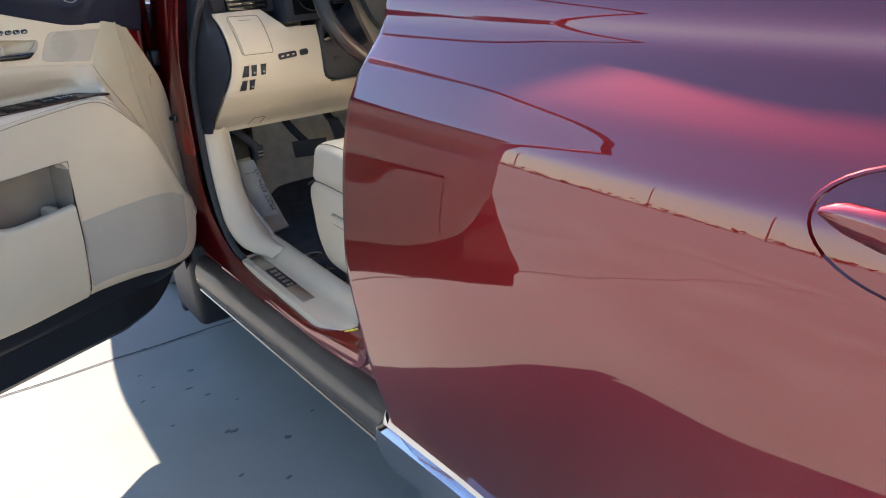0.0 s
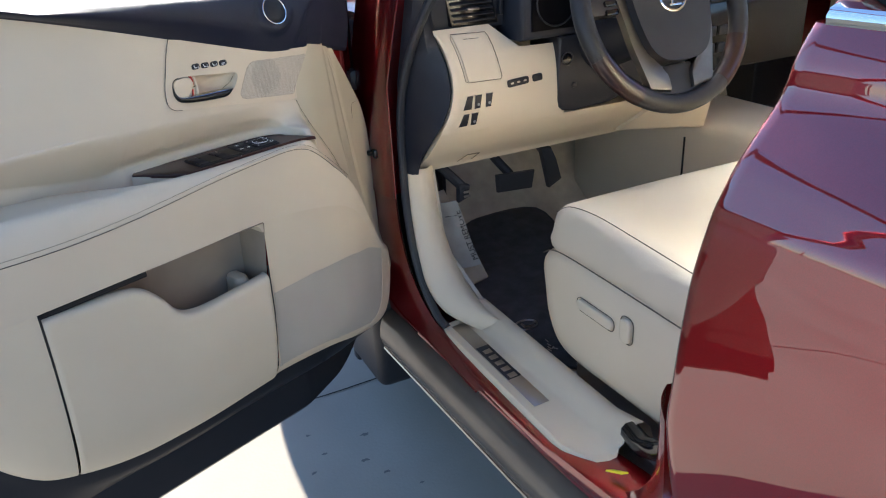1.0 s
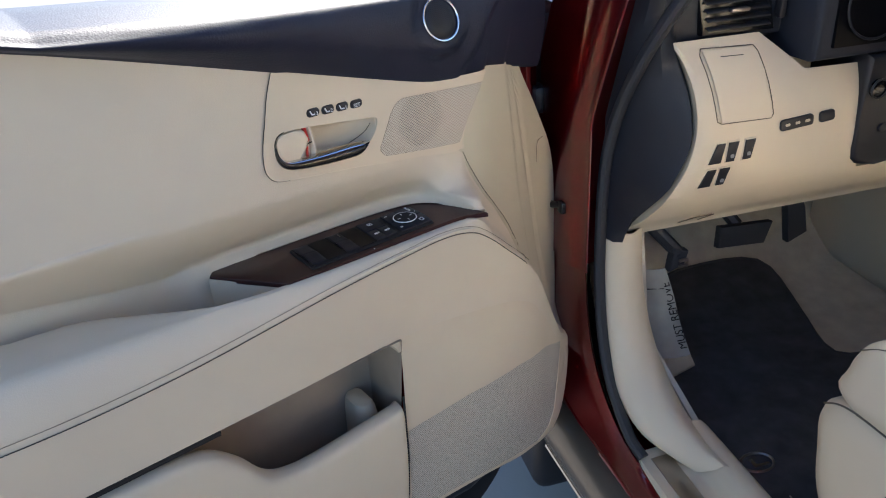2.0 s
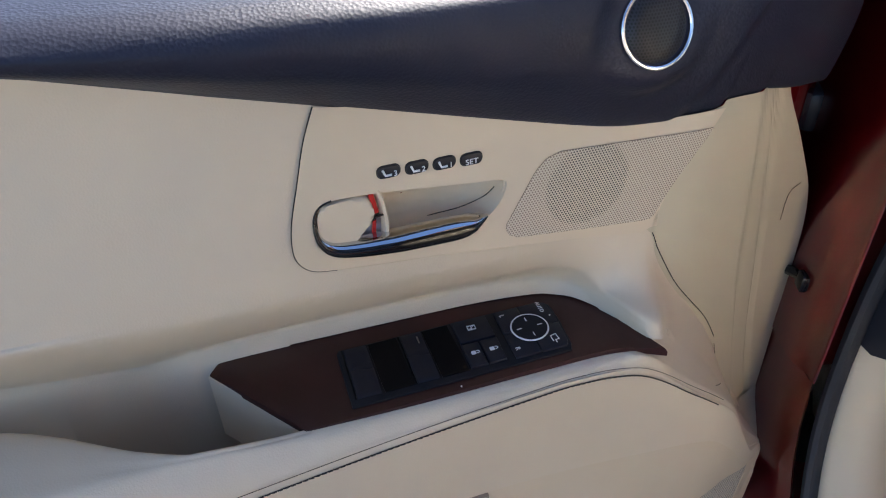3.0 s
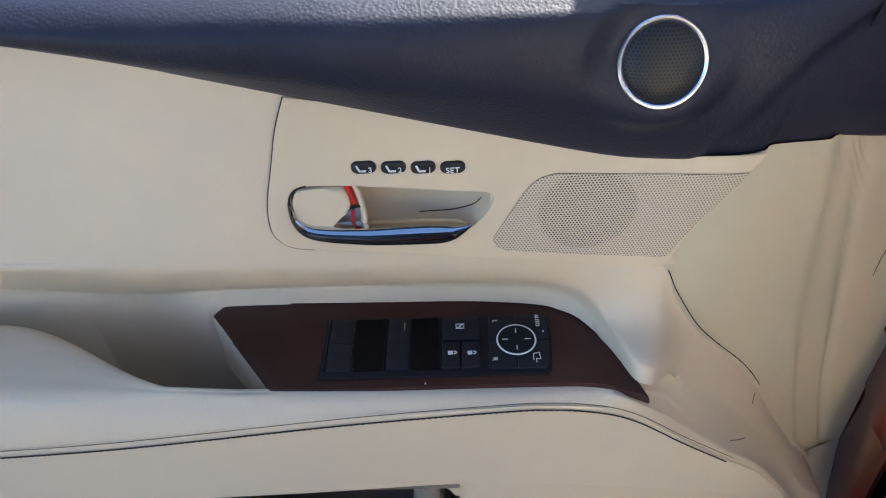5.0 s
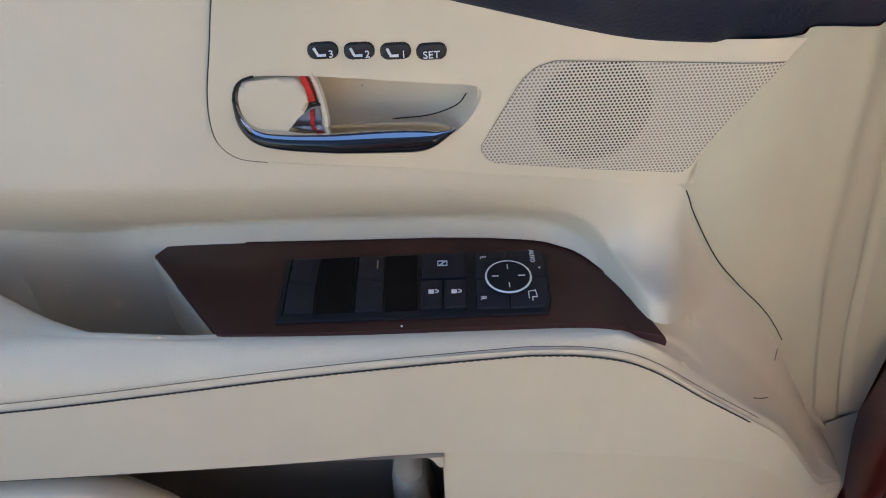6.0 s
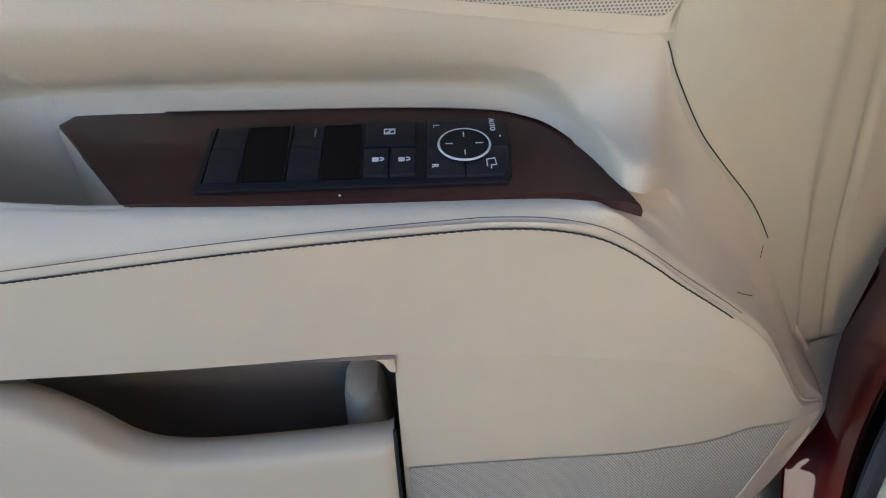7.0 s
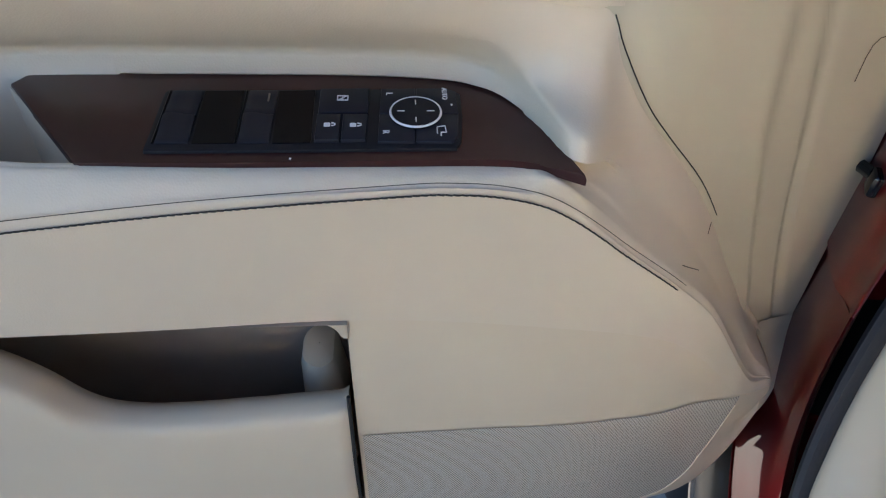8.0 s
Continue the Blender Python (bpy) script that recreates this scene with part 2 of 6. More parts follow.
def letters(text, size, m, material, parent, name="print", label=""):
    """Flat writing in the built-in font; m is its pose in plan units."""
    c = bpy.data.curves.new(name, "FONT")
    c.body, c.size, c.align_x, c.align_y, c.extrude = text, size, "CENTER", "CENTER", 0.0002
    ob = bpy.data.objects.new(name, c)
    scene.collection.objects.link(ob)
    bpy.context.view_layer.update()
    me = bpy.data.meshes.new_from_object(ob)
    bpy.data.objects.remove(ob)
    me.transform(Matrix.Scale(K, 4) @ m)
    me.materials.clear()
    me.materials.append(material)
    out = new(name, me)
    out.parent = parent
    if label:
        tagged(out, label)
    return out


def frame_of(origin, x, y):
    """A pose from an origin and the ways of its x and y axes."""
    x, y = Vector(x).normalized(), Vector(y).normalized()
    z = x.cross(y)
    return Matrix(((x.x, y.x, z.x, origin[0]), (x.y, y.y, z.y, origin[1]), (x.z, y.z, z.z, origin[2]), (0, 0, 0, 1)))


def round_rect(w, h, r, n=4):
    """The outline of a rounded rectangle about the origin."""
    out = []
    for cx, cy, a0 in ((w / 2 - r, h / 2 - r, 0), (-w / 2 + r, h / 2 - r, 90), (-w / 2 + r, -h / 2 + r, 180), (w / 2 - r, -h / 2 + r, 270)):
        for k in range(n + 1):
            a = radians(a0 + 90 * k / n)
            out.append((cx + r * math.cos(a), cy + r * math.sin(a)))
    return out


def plate(m, outline, h, bevel=0.0, seg=2):
    """A plate of height h along the pose's z axis, with a 2D outline in its x and y."""
    axis = m.to_3x3() @ Vector((0, 0, 1))
    return slab([m @ Vector((x, y, h)) for x, y in outline], -axis * h, bevel, seg)


def filled(outline, hole, place):
    """A flat piece with a hole in it."""
    bm = bmesh.new()
    edges = []
    for loop in (outline, hole):
        vs = [bm.verts.new((x, y, 0)) for x, y in loop]
        edges += [bm.edges.new((vs[i - 1], vs[i])) for i in range(len(vs))]
    bmesh.ops.triangle_fill(bm, edges=edges, use_beauty=True)
    for v in bm.verts:
        v.co = place(v.co.x, v.co.y)
    return bm

# ---- ground ----

def build_ground():
    bm = bmesh.new()
    vs = [bm.verts.new(p) for p in ((-2500, -2500, 0), (2500, -2500, 0), (2500, 2500, 0), (-2500, 2500, 0))]
    bm.faces.new(vs)
    me = bpy.data.meshes.new("ground")
    bm.to_mesh(me)
    bm.free()
    me.materials.append(CONCRETE)
    return me


ground = tagged(new("ground", build_ground()), "sunlit pale concrete ground with fine cracks and spots", "ground", kind="structure")



def build_ground_details():
    def loose(name, bm, mat, label):
        ob = part(name, bm, mat, ground, label)
        return ob
    wob = [Vector((x, 2.825 + 0.006 * math.sin(x * 3) + 0.003 * math.sin(x * 17), 0.0)) for x in steps(-6, 6, 160)]
    loose("joint", sheet([[p + Vector((0, -0.003, 0.003)) for p in wob], [p + Vector((0, 0.003, 0.003)) for p in wob]]), GAP, "thin joint across the concrete")
    rng = random.Random(4)
    spots = [(0.663, 2.156, 0.018), (0.642, 2.165, 0.012), (0.776, 2.027, 0.014), (0.89, 2.10, 0.008), (0.663, 2.397, 0.011), (0.629, 2.472, 0.012), (0.482, 2.492, 0.01), (0.516, 2.659, 0.01), (0.534, 2.555, 0.009), (0.666, 2.58, 0.014), (0.577, 2.834, 0.012), (0.52, 2.30, 0.008), (0.73, 2.31, 0.007), (0.60, 1.95, 0.01), (0.70, 1.86, 0.012)]
    for x, y, r in spots:
        pts = []
        for a in steps(0, 6.2832, 14)[:-1]:
            k = 0.8 * r * rng.uniform(0.5, 1.2)
            pts.append((x + 1.25 * k * math.cos(a), y + 0.8 * k * math.sin(a), 0.003))
        bm = bmesh.new()
        bm.faces.new([bm.verts.new(p) for p in pts])
        loose("stain", bm, STAIN, "dark oil spot")


build_ground_details()


def build_far():
    """What the glossy paint mirrors from behind the camera: lamp posts and a low hedge far across the yard."""
    rng = random.Random(7)
    posts = [(-70, 18), (-78, 34), (-95, 62), (-66, -6), (-88, 88), (-74, -30)]
    first = thing("lamp_post", "grey steel lamp post with a flat head", "lamp post", group="lamp posts of the yard")
    part("pole", tube([(0, 0, 0), (0, 0, 9.5)], 0.14, 10), STEEL, first)
    part("head", box((-1.6, -0.2, 9.4), (1.6, 0.2, 9.65), 0.04), STEEL, first)
    part("foot", tube([(0, 0, 0), (0, 0, 0.7)], 0.28, 14), CONCRETE, first)
    first.matrix_basis = pose(posts[0][0], posts[0][1], 0, 0, 0, 30)
    for x, y in posts[1:]:
        copy_thing(first, pose(x, y, 0, 0, 0, rng.uniform(0, 180)))
    bm = bmesh.new()
    for i in range(1800):
        y = rng.uniform(-220, 220)
        x = -96 - abs(y) * 0.15 + rng.uniform(-1, 1)
        h = rng.uniform(0.3, 1.6) * (0.5 + 0.5 * noise.noise(Vector((y * 0.05, 0, 0))) + 0.5)
        c = Vector((x, y, rng.uniform(0, h)))
        s = rng.uniform(0.4, 1.0)
        vs = [bm.verts.new(c + Vector((rng.uniform(-s, s), rng.uniform(-s, s), rng.uniform(-0.1, s)))) for _ in range(4)]
        for t in ((0, 1, 2), (0, 2, 3), (0, 1, 3)):
            bm.faces.new([vs[k] for k in t])
    tagged(part("hedge", bm, LEAF, None, "low dull green hedge far across the yard", flat=True), category="hedge", kind="stuff")


build_far()

# ---- the car ----
car = thing("car", "burgundy sport utility car with its front door wide open", "car")

# -- front door: the curves of its lining, by the distance along it
Z_VINYL = smooth_keys([(-0.5, 1.372), (-0.3, 1.345), (-0.156, 1.314), (-0.029, 1.281), (0.089, 1.248), (0.207, 1.2145), (0.281, 1.1945), (0.317, 1.189), (0.353, 1.1865), (0.388, 1.185), (0.394, 1.1885), (0.44, 1.178), (0.446, 1.1795), (0.512, 1.158), (0.62, 1.13)], 3)
Z_CREST = smooth_keys([(-0.5, 1.378), (-0.3, 1.345), (-0.19, 1.324), (-0.007, 1.309), (0.102, 1.302), (0.254, 1.291), (0.36, 1.287), (0.62, 1.285)])
E_UP = smooth_keys([(-0.5, -0.004), (-0.2, 0.003), (0.0, 0.0055), (0.06, 0.0045), (0.15, 0.0007), (0.25, -0.0035), (0.32, -0.0064), (0.365, -0.0083), (0.39, -0.014), (0.42, -0.026), (0.46, -0.043), (0.50, -0.061), (0.56, -0.091), (0.62, -0.119), (0.66, -0.138)])
Z_CREASE = smooth_keys([(-0.5, 1.12), (-0.1, 1.12), (0.1, 1.115), (0.27, 1.101), (0.325, 1.093), (0.340, 1.086), (0.348, 1.068), (0.372, 1.026), (0.397, 0.993), (0.435, 0.945), (0.466, 0.895), (0.497, 0.838), (0.525, 0.79), (0.55, 0.745), (0.58, 0.70), (0.61, 0.65), (0.62, 0.635)], 4)
SHELF_BACK = smooth_keys([(-0.5, (-0.02, 1.085)), (-0.3, (-0.025, 1.07)), (-0.2, (-0.03, 1.055)), (-0.1, (-0.04, 1.034)), (0.0, (-0.044, 1.024)), (0.27, (-0.036, 1.022)), (0.29, (0.0, 1.026)), (0.315, (0.035, 1.024)), (0.345, (0.018, 1.010)), (0.375, (0.012, 0.975)), (0.425, (-0.006, 0.916)), (0.48, (-0.029, 0.834)), (0.53, (-0.048, 0.756)), (0.56, (-0.055, 0.705)), (0.59, (-0.062, 0.669)), (0.61, (-0.067, 0.645)), (0.62, (-0.072, 0.632))])
SHELF_FRONT = smooth_keys([(-0.5, (0.055, 1.06)), (-0.3, (0.06, 1.05)), (-0.15, (0.06, 1.04)), (0.0, (0.056, 1.03)), (0.27, (0.0555, 1.0265)), (0.292, (0.059, 1.0275)), (0.31, (0.062, 1.0235)), (0.327, (0.0575, 1.007)), (0.345, (0.05, 0.986)), (0.36, (0.049, 0.970)), (0.38, (0.046, 0.949)), (0.405, (0.042, 0.925)), (0.45, (0.022, 0.870)), (0.50, (-0.006, 0.787)), (0.53, (-0.022, 0.735)), (0.56, (-0.040, 0.69)), (0.59, (-0.057, 0.664)), (0.61, (-0.0665, 0.643)), (0.62, (-0.072, 0.630))])
STITCH = smooth_keys([(-0.5, (0.08, 1.008)), (-0.27, (0.077, 0.989)), (-0.1, (0.072, 0.989)), (0.1, (0.067, 1.009)), (0.22, (0.064, 1.0175)), (0.25, (0.064, 1.0185)), (0.275, (0.064, 1.0165)), (0.30, (0.063, 1.009)), (0.32, (0.061, 0.996)), (0.34, (0.059, 0.979)), (0.36, (0.056, 0.96)), (0.405, (0.046, 0.917)), (0.45, (0.026, 0.862)), (0.50, (-0.003, 0.78)), (0.53, (-0.018, 0.73)), (0.56, (-0.036, 0.686)), (0.59, (-0.055, 0.662)), (0.61, (-0.066, 0.642)), (0.62, (-0.072, 0.629))])
FACE_LOW = smooth_keys([(-0.5, (0.07, 0.893)), (0.0, (0.056, 0.893)), (0.2, (0.048, 0.893)), (0.35, (0.042, 0.87)), (0.42, (0.03, 0.84)), (0.46, (0.016, 0.80)), (0.50, (-0.003, 0.745)), (0.53, (-0.016, 0.70)), (0.56, (-0.033, 0.672)), (0.59, (-0.051, 0.655)), (0.61, (-0.0655, 0.64)), (0.62, (-0.072, 0.628))])
BOTTOM = smooth_keys([(-0.5, (0.0, 0.86)), (-0.42, (0.0, 0.80)), (-0.38, (0.0, 0.68)), (-0.31, (0.002, 0.585)), (-0.235, (0.005, 0.546)), (-0.129, (0.006, 0.52)), (0.0, (0.006, 0.515)), (0.2, (0.004, 0.522)), (0.34, (0.0, 0.512)), (0.42, (-0.004, 0.498)), (0.47, (-0.008, 0.494)), (0.51, (-0.013, 0.495)), (0.54, (-0.021, 0.504)), (0.565, (-0.032, 0.524)), (0.585, (-0.044, 0.556)), (0.60, (-0.055, 0.60)), (0.61, (-0.064, 0.637)), (0.62, (-0.072, 0.626))])
U_LEFT, U_RIGHT = -0.42, 0.599


def bend(points, n):
    """Places along a rounded section through (e, z) points."""
    return [(p.x, p.y) for p in curve([(e, z, 0) for e, z in points], n)]


EDGE = smooth_keys([(0.60, 0.644), (0.65, 0.648), (0.69, 0.648), (0.8, 0.643), (0.9, 0.639), (0.97, 0.633), (1.02, 0.619), (1.055, 0.600), (1.12, 0.549), (1.165, 0.506), (1.19, 0.488)])
CREASE_U = smooth_keys([(0.60, 0.585), (0.65, 0.578), (0.71, 0.55), (0.77, 0.52), (0.838, 0.495), (0.895, 0.464), (0.945, 0.433), (0.993, 0.395), (1.026, 0.37), (1.068, 0.346), (1.092, 0.338), (1.19, 0.338)])
RIB_A = smooth_keys([(0.62, 0.585), (0.75, 0.553), (0.82, 0.529), (0.908, 0.502), (0.978, 0.482), (1.057, 0.468), (1.161, 0.450), (1.19, 0.445)])
RIB_B = smooth_keys([(0.62, 0.632), (0.7, 0.605), (0.8, 0.572), (0.867, 0.552), (0.963, 0.528), (1.07, 0.500), (1.162, 0.476), (1.19, 0.470)])
SWELL = smooth_keys([(1.15, 0.33), (1.19, 0.335), (1.208, 0.345), (1.225, 0.356), (1.24, 0.365), (1.259, 0.383), (1.272, 0.408), (1.29, 0.45), (1.32, 0.50)])
TWEETER = (0.3040, 1.265, 0.0135)
PAD_EDGE = smooth_keys([(-0.215, -0.03), (-0.178, -0.016), (-0.142, -0.010), (-0.107, 0.004), (-0.064, 0.027), (-0.024, 0.044), (0.012, 0.052), (0.05, 0.056)])


WOOD_EDGE = smooth_keys([(-0.05, -0.036), (0.0, -0.0405), (0.045, -0.0412), (0.07, -0.0408), (0.12, -0.040), (0.20, -0.0385), (0.25, -0.033), (0.268, -0.026), (0.28, -0.018), (0.292, -0.002), (0.302, 0.016), (0.313, 0.044), (0.325, 0.052)])


def recess(u):
    """Depth of the hand recess behind the pad."""
    if u > 0.051:
        return 0.0
    f = max(0.0, min(1.0, (u + 0.27) / 0.15))
    return 0.13 * f * f * (3 - 2 * f)


def section_shelf(u):
    """The armrest's section, as (e, z): the wall down from the crease, the shelf, the padded front and the face below it."""
    e, zc = lerp(E_UP, u), lerp(Z_CREASE, u)
    b, f, s, low = lerp(SHELF_BACK, u), lerp(SHELF_FRONT, u), lerp(STITCH, u), lerp(FACE_LOW, u)
    dep = recess(u)
    outer = [(f[0], f[1] - 0.001), (s[0] * 0.7 + f[0] * 0.3, s[1] * 0.35 + f[1] * 0.65 - 0.003 * max(0.0, min(1.0, (0.605 - u) / 0.1))), s, ((s[0] * 2 + low[0]) / 3, (s[1] * 2 + low[1]) / 3), low]

    def soft(x):
        x = max(0.0, min(1.0, x))
        return x * x * (3 - 2 * x)
    # past the wood: one soft ramp from the crease to the armrest's front
    def ramp(t):
        return (b[0] + (f[0] - b[0]) * t, b[1] + (f[1] - b[1]) * t - 0.1 * (f[0] - b[0]) * math.sin(t * 3.1416))
    late = soft((u - 0.300) / 0.085)
    h = 0.004 * late
    slope = bend([(e, zc + h), (e - 0.0005, zc - 0.006), ((e + b[0]) / 2 - 0.05 * (zc - b[1]), (zc + b[1]) / 2 - 0.05 * (zc - b[1])), b], 6) + [ramp(0.1), ramp(0.2)]
    slope += bend([ramp(0.2), ramp(0.4), ramp(0.6), ramp(0.8), ramp(0.93)] + outer, 5)[1:]
    if late >= 1.0:
        return slope
    # beside the hand recess: a wall that drops behind the pad
    pad = lerp(PAD_EDGE, u) if u < 0.06 else 0.0
    q = soft((u + 0.12) / 0.25)
    wall = bend([(e, zc), (e, zc - 0.008), (e * (0.5 + 0.12 * q) + b[0] * (0.5 - 0.12 * q) - 0.003 * (1 - q), zc * 0.47 + b[1] * 0.53), (b[0] - 0.001, b[1] + 0.009)], 6) + [(b[0], b[1] + 0.003), (b[0], b[1] - dep)]
    # over the wood panel the wall is hollowed and runs out towards the wood in a soft fillet
    w = min(soft((u + 0.07) / 0.07), soft((0.378 - u) / 0.058))
    g = lerp(WOOD_EDGE, u)
    fall = soft((g + 0.034) / 0.06)
    zf = 1.0345 if u > -0.02 else max(1.0345, b[1] + 0.0125)
    scoop = bend([(e, zc), (e - 0.0015 + 0.005 * fall, zc - 0.012), (e - 0.009 + (g + 0.034) * (0.35 - 0.12 * fall), zc - 0.031 - 0.004 * fall), (e * (0.35 + 0.2 * fall) + g * (0.65 - 0.2 * fall), zf + 0.026 - 0.012 * fall), (g - 0.0025, zf + 0.0105), (g - 0.0005, zf)], 4)[:19] + [(g + 0.006, zf - 0.002), (b[0], b[1] - dep)]
    v = min(soft((u + 0.12) / 0.11), soft((0.378 - u) / 0.058))
    wall = [(p[0] + (r[0] - p[0]) * c, p[1] + (r[1] - p[1]) * c) for p, r, c in zip(wall, scoop, [max(v, w)] * 14 + [max(v * 0.6, w), max(v * 0.3, w)] + [w] * 5)]
    k = min(1.0, dep / 0.03)
    rim = max(min(pad, f[0] - 0.014), b[0] + 0.02)
    mid = rim * k + (b[0] * 0.5 + f[0] * 0.5) * (1 - k)
    up = k * max(0.0, min(1.0, (0.025 - u) / 0.05))
    inner = [wall[-1], (mid * 0.7 + b[0] * 0.3 - 0.004 * k, b[1] * 0.5 + f[1] * 0.5 - dep), (mid - 0.003 * k, b[1] * 0.4 + f[1] * 0.6 - dep * 0.45), (mid + 0.006 * k, b[1] * 0.2 + f[1] * 0.8 + 0.002 * up), (f[0] * 0.7 + mid * 0.3, f[1] + 0.003 * up)]
    early = wall + [(a, min(c, f[1] + 0.0005 + 0.004 * up) if dep > 0 else c) for a, c in bend(inner + outer, 5)[1:]]
    return [(p[0] + (r[0] - p[0]) * late, p[1] + (r[1] - p[1]) * late) for p, r in zip(early, slope)]


front_door = None


def build_front_door():
    global front_door
    us = steps(U_LEFT, U_RIGHT, 260)
    # painted steel shell behind the lining
    outline = curve([(-0.50, 1.33, 0), (-0.475, 1.1, 0), (-0.465, 0.9, 0), (-0.49, 0.76, 0), (-0.54, 0.62, 0), (-0.59, 0.46, 0), (-0.575, 0.405, 0), (-0.45, 0.395, 0), (-0.2, 0.395, 0), (0.1, 0.395, 0), (0.36, 0.40, 0), (0.47, 0.43, 0), (0.525, 0.52, 0), (0.565, 0.7, 0), (0.585, 0.95, 0), (0.585, 1.15, 0), (0.575, 1.285, 0)], 6)
    def shell_e(u):
        return -0.055 if u < 0.3 else -0.055 - (u - 0.3) * 0.32
    rows = [[D(p.x, shell_e(p.x) + e, p.y) for p in outline] for e in (0.0, -0.012)] + [[D(p.x * 1.0, shell_e(p.x) - 0.10, p.y) for p in outline], [D(p.x * 0.9 + 0.01, shell_e(p.x) - 0.18, 0.9 + (p.y - 0.9) * 0.93) for p in outline]]
    bm = sheet(rows)
    bm.verts.ensure_lookup_table()
    m = len(outline)
    bm.faces.new(bm.verts[:m])
    bm.faces.new(bm.verts[3 * m:4 * m])
    front_door = part("front_door", bm, PAINT, car, "open burgundy front door with beige lining")
    # unseen sheet added at the front end, keeps sky out of the pillar's reflections
    rows = [[D(u, e, z) for u, e in ((0.59, -0.14), (0.625, -0.165), (0.642, -0.20), (0.645, -0.27), (0.62, -0.34), (0.55, -0.36))] for z in steps(0.40, 1.27, 8)]
    part("door_end_blocker", sheet(rows), PAINT, front_door, "unseen burgundy sheet at the door's front end, added to block reflections")
    # black cladding along its foot
    rows = []
    for u in steps(-0.57, 0.575, 60):
        lift = min(0.07, 0.035 * max(0.0, (u - 0.40) / 0.1) ** 2)
        rows.append([D(u, shell_e(u) + a, b + lift) for a, b in ((0.0, 0.455), (0.004, 0.45), (0.004, 0.36), (-0.01, 0.345), (-0.10, 0.345), (-0.17, 0.37), (-0.2, 0.45), (-0.19, 0.47))])
    part("door_cladding", sheet(rows), BLACK, front_door, "black plastic cladding along the door's foot")
    # lining: upper panel, shelf with armrest, lower pieces
    rows = []
    for u in steps(U_LEFT, 0.345, 165):
        e, zv = lerp(E_UP, u), lerp(Z_VINYL, u)
        rows.append([D(u, e, z) for z in steps(zv, lerp(Z_CREASE, min(u, 0.33)), 30)])
    bm = sheet(rows)
    cut = [f for f in bm.faces if 0.079 < f.calc_center_median().dot(DU) - 1 < 0.212 and 1.132 < f.calc_center_median().z < 1.183]
    bmesh.ops.delete(bm, geom=cut, context="FACES")
    part("upper_lining", bm, BEIGE, front_door, "beige upper door lining")
    rows = []
    for t in steps(0, 1, 40):
        z0 = 0.62 + t * 0.56
        row = []
        for f in steps(0, 1, 130):
            u0 = lerp(CREASE_U, z0) - 0.004
            u = u0 + f * (lerp(EDGE, z0) - u0)
            e = lerp(E_UP, u) - 0.006 * max(0.0, min(1.0, (u - lerp(RIB_A, z0)) / 0.007)) - 0.004 * max(0.0, min(1.0, (u - lerp(RIB_B, z0)) / 0.004)) + 0.003 * max(0.0, min(1.0, (u - lerp(RIB_B, z0) - 0.006) / 0.012))
            row.append(D(u, e, 0.62 + t * (lerp(Z_VINYL, u) - 0.62)))
        rows.append(row + [row[-1] + DN * -0.03])
    part("front_flange", sheet(rows), FLANGE, front_door, "beige front edge of the door lining")
    # the flange curls round under the lining's end to meet its foot
    rim = curve([(0.648, -0.1392, 0.665), (0.6475, -0.13, 0.645), (0.642, -0.108, 0.622), (0.630, -0.087, 0.606), (0.615, -0.070, 0.597), (0.600, -0.0575, 0.594)], 5)
    root = curve([(0.592, -0.108, 0.69), (0.592, -0.105, 0.67), (0.592, -0.095, 0.65), (0.591, -0.083, 0.635), (0.590, -0.072, 0.62), (0.589, -0.064, 0.605)], 5)
    rows = [[D(*b.lerp(a, f)) for f in (0, 0.35, 0.7, 0.93, 1)] + [D(a.x - 0.004, a.y - 0.012, a.z)] for a, b in zip(rim, root)]
    part("flange_foot", sheet(rows), FLANGE, front_door)
    rows = [[D(u, e, z) for e, z in section_shelf(u)] for u in us]
    rows.append([p - DN * 0.05 for p in rows[-1]])
    part("armrest", sheet(rows), BEIGE, front_door, "padded beige leather armrest").data.set_sharp_from_angle(angle=radians(70))
    lows = [u for u in us if u > 0.182]
    rows = []
    for u in lows:
        a, b = lerp(FACE_LOW, u), lerp(BOTTOM, u)
        rows.append([D(u, e, z) for e, z in bend([a, (a[0] * 0.95 - 0.002, a[1] * 0.7 + b[1] * 0.3), (a[0] * 0.8 + b[0] * 0.2 - 0.004, a[1] * 0.45 + b[1] * 0.55), (a[0] * 0.45 + b[0] * 0.55, a[1] * 0.12 + b[1] * 0.88), (b[0] - 0.01, b[1]), (b[0] - 0.05, b[1] + 0.004)], 5)])
    rows.append([p - DN * 0.05 for p in rows[-1]])
    part("lower_lining", sheet(rows), BEIGE_HARD, front_door, "beige lower door lining")
    # black sheet from under the lining's foot back to the shell
    rows = []
    for u in steps(-0.36, 0.60, 80):
        b = lerp(BOTTOM, u)
        rows.append([D(u, e, z) for e, z in bend([(b[0] - 0.03, b[1] + 0.012), (b[0] - 0.034, b[1] - 0.02), (min(b[0] - 0.04, shell_e(u) + 0.03), b[1] - 0.055), (shell_e(u) + 0.006, min(b[1] - 0.06, 0.45))], 3)])
    part("lower_black_sheet", sheet(rows), BLACK, front_door, "black sheet under the door lining")
    # bottle pocket: its front panel with the dipped lip, and the hollow behind
    lip = smooth_keys([(-0.245, 0.881), (-0.16, 0.876), (-0.11, 0.872), (-0.075, 0.861), (-0.045, 0.832), (-0.02, 0.796), (0.01, 0.781), (0.06, 0.778), (0.178, 0.784)])
    rows = []
